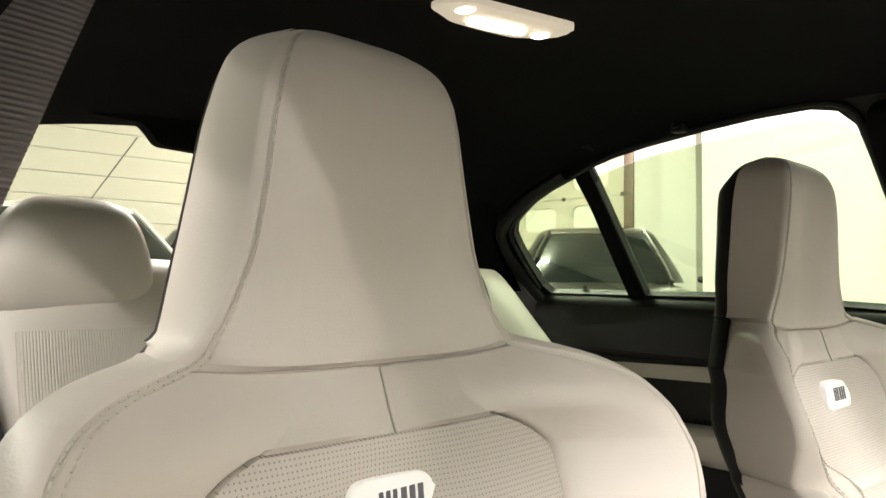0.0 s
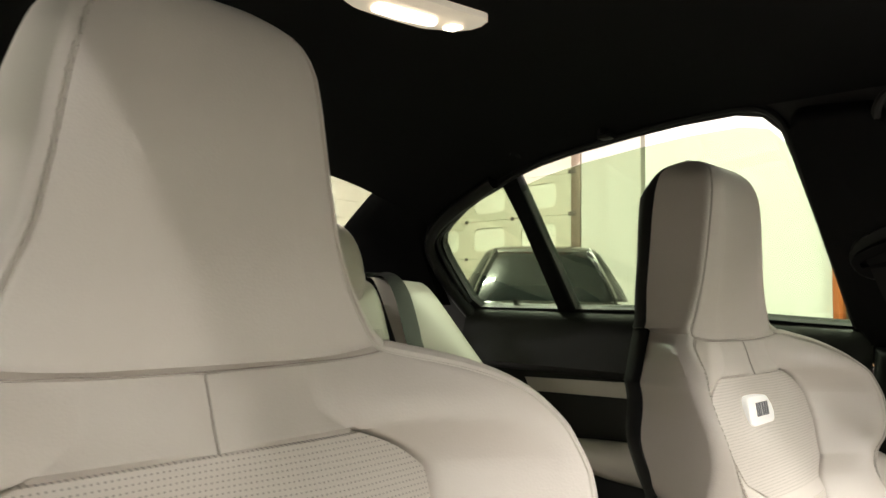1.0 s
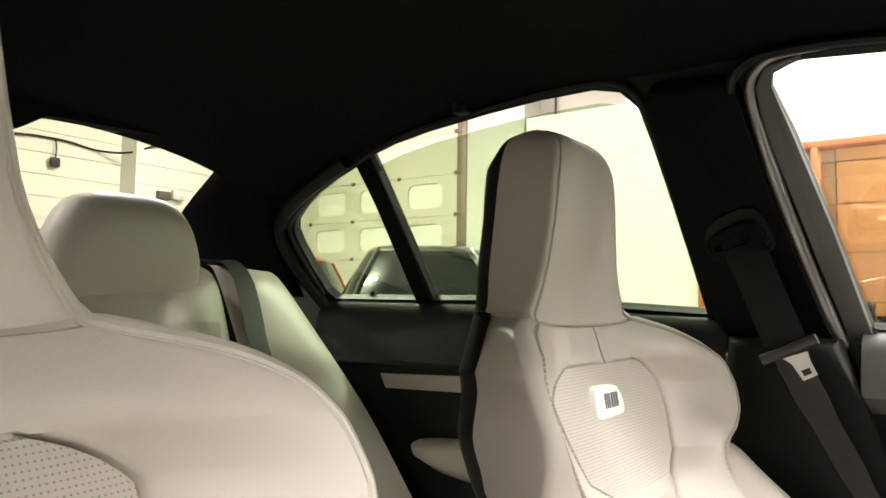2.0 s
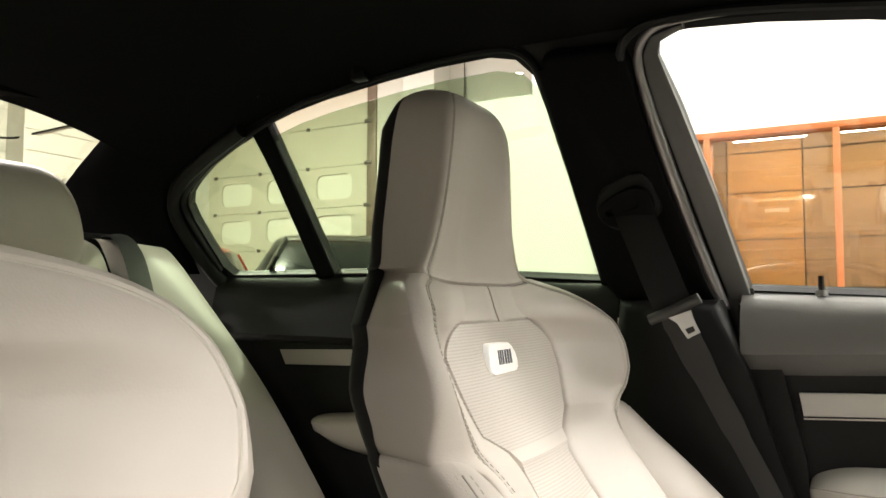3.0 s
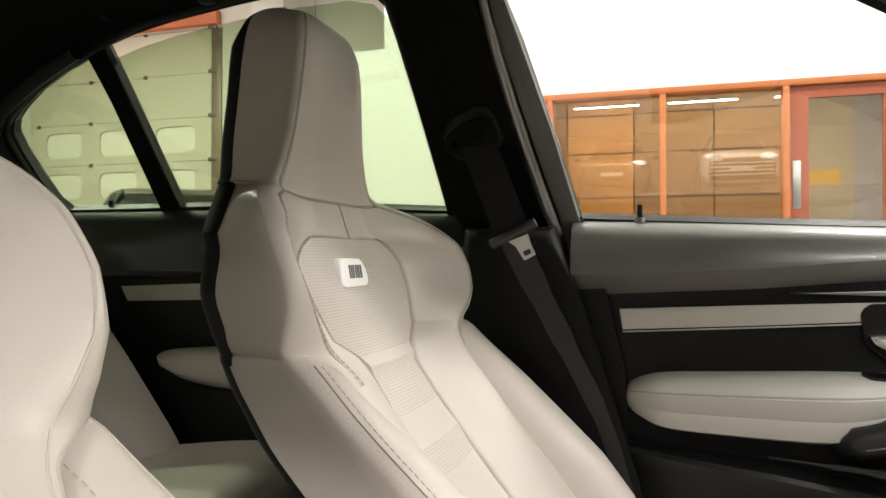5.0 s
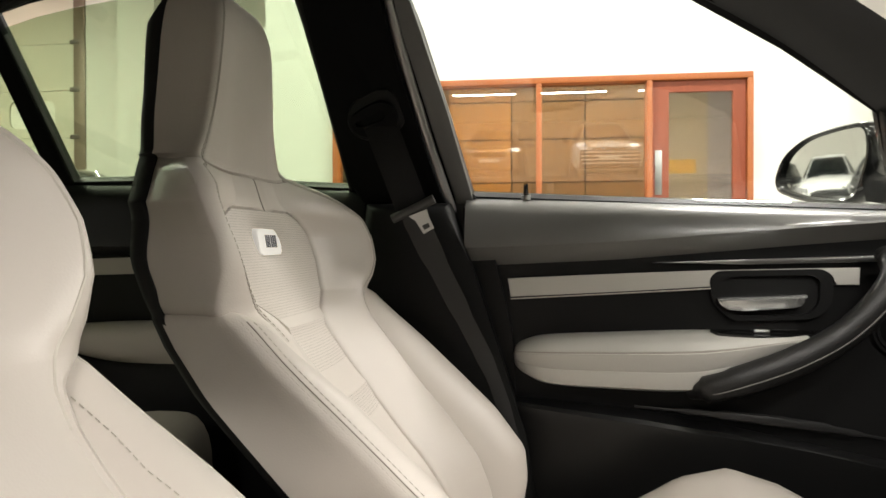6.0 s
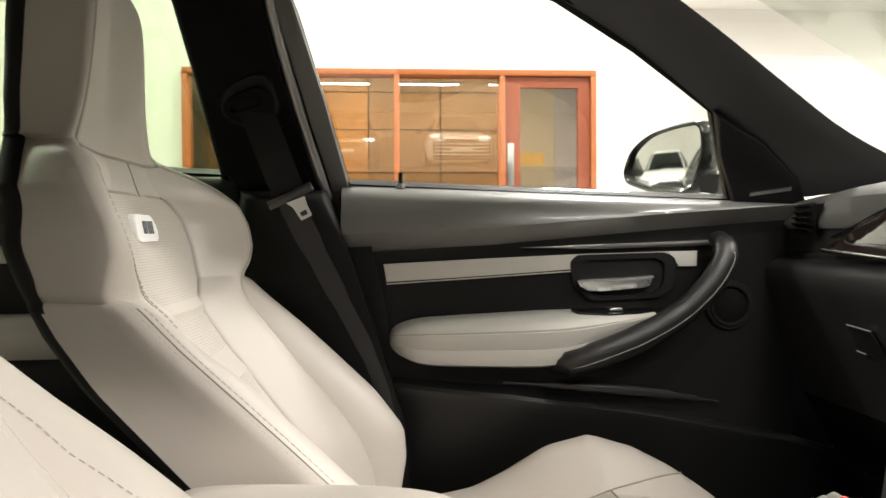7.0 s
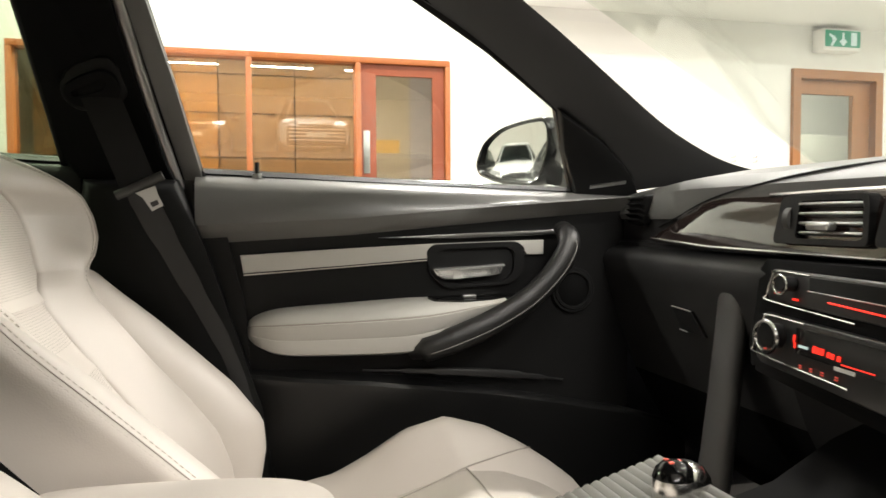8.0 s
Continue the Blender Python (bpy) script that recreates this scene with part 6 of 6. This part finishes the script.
# steering wheel
wheel = thing("steering_wheel", (-0.37, -0.36, 0.8), "black leather steering wheel", "steering wheel")
M = pose(-0.38, -0.39, 0.80, 65)
part("rim", turned(tube([(0.183 * math.cos(a), 0.183 * math.sin(a), 0) for a in np.linspace(0, 2 * math.pi, 61)], 0.0165, 12), M), black_hide, wheel)
part("hub", turned(loft([[(r * math.cos(a), r * 0.85 * math.sin(a), z) for a in np.linspace(0, 2 * math.pi, 33)[:-1]] for r, z in ((0.03, -0.06), (0.07, -0.05), (0.078, -0.02), (0.06, 0.0), (0.01, 0.006))]), M), black_soft, wheel)
for a in (0, 180, 270):
    part("spoke", turned(tube([(0.06 * math.cos(radians(a)), 0.06 * math.sin(radians(a)), -0.02), (0.175 * math.cos(radians(a)), 0.175 * math.sin(radians(a)), 0)], 0.018, 8, flat=0.4), M), black_soft, wheel)
part("column", turned(tube([(0, 0, -0.04), (0, 0, -0.3)], 0.04, 12, up=(0, 1, 0)), M), black_soft, wheel)


# ---- parked cars in the hall ----
def parked_car(at, heading, paint, label, length=4.3, width=1.78, height=1.46, roof_paint=None, bars=0):
    """A parked car; heading: degrees, 0 drives towards +y."""
    car = thing("parked_car", (0, 0, 0), label, "car", "cars in the hall")
    k, wd, ht = length / 4.3, width / 2, height / 1.46
    stations = [(-2.15, 0.55, 0.42, 0.62), (-2.1, 0.7, 0.3, 0.72), (-1.95, 0.82, 0.22, 0.80), (-1.5, 0.97, 0.2, 0.90), (-0.95, 1.0, 0.2, 0.97), (-0.2, 1.0, 0.2, 0.99), (0.8, 1.0, 0.2, 1.0), (1.6, 0.98, 0.22, 1.02), (2.0, 0.9, 0.28, 1.0), (2.12, 0.78, 0.38, 0.9), (2.15, 0.6, 0.45, 0.8)]
    rows = []
    for y, w, zb, zt in stations:
        ring = []
        for a in np.linspace(0, 2 * math.pi, 29)[:-1]:
            c, s_ = math.cos(a), math.sin(a)
            ring.append((wd * w * math.copysign(abs(c) ** 0.45, c), y * k, ht * ((zt + zb) / 2 + (zt - zb) / 2 * math.copysign(abs(s_) ** 0.55, s_))))
        rows.append(ring)
    cols = [spline([r[j] for r in rows], 44) for j in range(28)]
    part("body", loft([[cols[j][i] for j in range(28)] for i in range(44)]), paint, car)
    zl, zt = 0.96 * ht, 1.44 * ht

    def cabin_loop(f, shrink=1.0, lift=0.0):
        """A rounded plan of the glasshouse at height f (0: waist, 1: roof edge)."""
        g = f ** 1.15
        y0, y1, hw = (-1.05 + 0.75 * g) * k, (1.8 - 0.5 * g ** 1.6) * k, (0.83 - 0.25 * g) * wd / 0.89
        mid_, half_ = (y0 + y1) / 2, (y1 - y0) / 2
        return [(hw * shrink * math.copysign(abs(math.cos(a)) ** 0.42, math.cos(a)), mid_ + half_ * shrink * math.copysign(abs(math.sin(a)) ** 0.62, math.sin(a)), zl + (zt - zl) * f + lift) for a in np.linspace(0, 2 * math.pi, 49)[:-1]]

    part("glasshouse", loft([cabin_loop(f) for f in (0, 0.25, 0.5, 0.75, 0.92)]), car_glass, car, "dark glazing")
    part("roof", loft([cabin_loop(0.92), cabin_loop(0.96, 0.995, 0.004), cabin_loop(1.0, 0.96, 0.008), cabin_loop(1.0, 0.85, 0.028), cabin_loop(1.0, 0.6, 0.045), cabin_loop(1.0, 0.2, 0.052)]), roof_paint or paint, car)
    for s_ in (1, -1):
        for a, r in ((-62, 0.032), (62, 0.04), (4, 0.02)):
            i = round((a if s_ > 0 else 180 - a) / 7.5) % 48
            line = [Vector(cabin_loop(f)[i]) + Vector((s_ * 0.006, 0, 0.004)) for f in (0, 0.25, 0.5, 0.75, 0.95)]
            part("pillar", tube(line, r, 8, flat=0.5, up=(1, 0, 0)), roof_paint or paint, car)
        for y in (-1.3 * k, 1.3 * k):
            x = s_ * (wd - 0.1)
            w_ = part("wheel", turned(tube([(-0.1, 0, 0), (-0.09, 0, 0), (0.09, 0, 0), (0.1, 0, 0)], 0.33, 28, up=(0, 1, 0), taper=[0.92, 1, 1, 0.92]), pose(x, y, 0.33)), tyre, car)
            part("rim", turned(tube([(-0.02, 0, 0), (0.025, 0, 0)], 0.22, 24, up=(0, 1, 0)), pose(x + s_ * 0.085, y, 0.33)), alu, w_)
        lens = [[(s_ * wd * (0.5 + 0.36 * t), (-2.13 + 0.16 * t + 0.05 * j) * k, ht * (0.64 + 0.05 * t + 0.1 * j)) for j in (0, 0.5, 1)] for t in (0, 0.33, 0.66, 1)]
        lb = loft(lens, closed=False)
        ret = bmesh.ops.extrude_face_region(lb, geom=lb.faces[:])
        bmesh.ops.translate(lb, vec=(0, -0.02, 0.012), verts=[v for v in ret["geom"] if isinstance(v, bmesh.types.BMVert)])
        part("headlamp", lb, lamp_lens, car, "clear headlamp")
        m_ = part("side_mirror", loft([[(s_ * (wd - 0.02 + dx), -0.72 * k + 0.05 * math.sin(a) * f, ht * 0.99 + 0.06 * math.cos(a) * f) for a in np.linspace(0, 2 * math.pi, 15)[:-1]] for dx, f in ((0.0, 0.35), (0.06, 0.7), (0.1, 1.0), (0.17, 1.0), (0.21, 0.5))]), black_gloss, car)
    part("grille", box(-0.45 * wd, 0.45 * wd, -2.165 * k, -2.12 * k, ht * 0.55, ht * 0.68, 0.02), black_gloss, car)
    if bars:
        # black box that stands for the shade between the grille bars
        part("grille_surround", box(-0.78 * wd, 0.78 * wd, -2.17 * k, -2.1 * k, ht * 0.24, ht * 0.63, 0.03), matte_black, car)
    for i in range(bars):
        z = ht * (0.34 + 0.075 * i)
        part("grille_bar", box(-0.74 * wd, 0.74 * wd, -2.2 * k, -2.15 * k, z, z + 0.028, 0.006), pale_plastic, car, "pale grille bar")
    part("lower_grille", box(-0.6 * wd, 0.6 * wd, -2.16 * k, -2.05 * k, ht * 0.28, ht * 0.42, 0.03), black_soft, car)
    part("number_plate", box(-0.26, 0.26, -2.185 * k, -2.165 * k, ht * 0.43, ht * 0.51, 0.004), pale_plastic, car, "plain white plate")
    part("wiper", tube([(0.3, -0.98 * k, 0.985 * ht), (-0.3, -0.86 * k, 1.02 * ht)], 0.008, 6), rubber, car)
    car.matrix_basis = pose(*at, 0, 0, heading)
    return car


parked_car((5.42, 4.5, 0), -52, olive_paint, "dark grey crossover parked nose out before the overhead door", 4.3, 1.8, 1.56)
parked_car((5.64, 6.94, 0), -52, red_paint, "red hatchback parked beside the overhead door", 4.2, 1.75, 1.55)
parked_car((1.1, 6.9, 0), 0, white_paint, "white off-road estate parked behind the car", 4.6, 1.85, 1.66)
parked_car((2.98, 6.7, 0), 0, black_paint, "black estate car parked nose in behind the car", 4.5, 1.82, 1.6)
parked_car((-9.9, -1.6, 2.42), 90, white_paint, "white off-road estate stored on a raised deck", 4.5, 1.85, 1.75, bars=4)
parked_car((-9.9, 1.35, 2.42), 90, bronze_paint, "bronze saloon stored on a raised deck", 4.5, 1.8, 1.6)
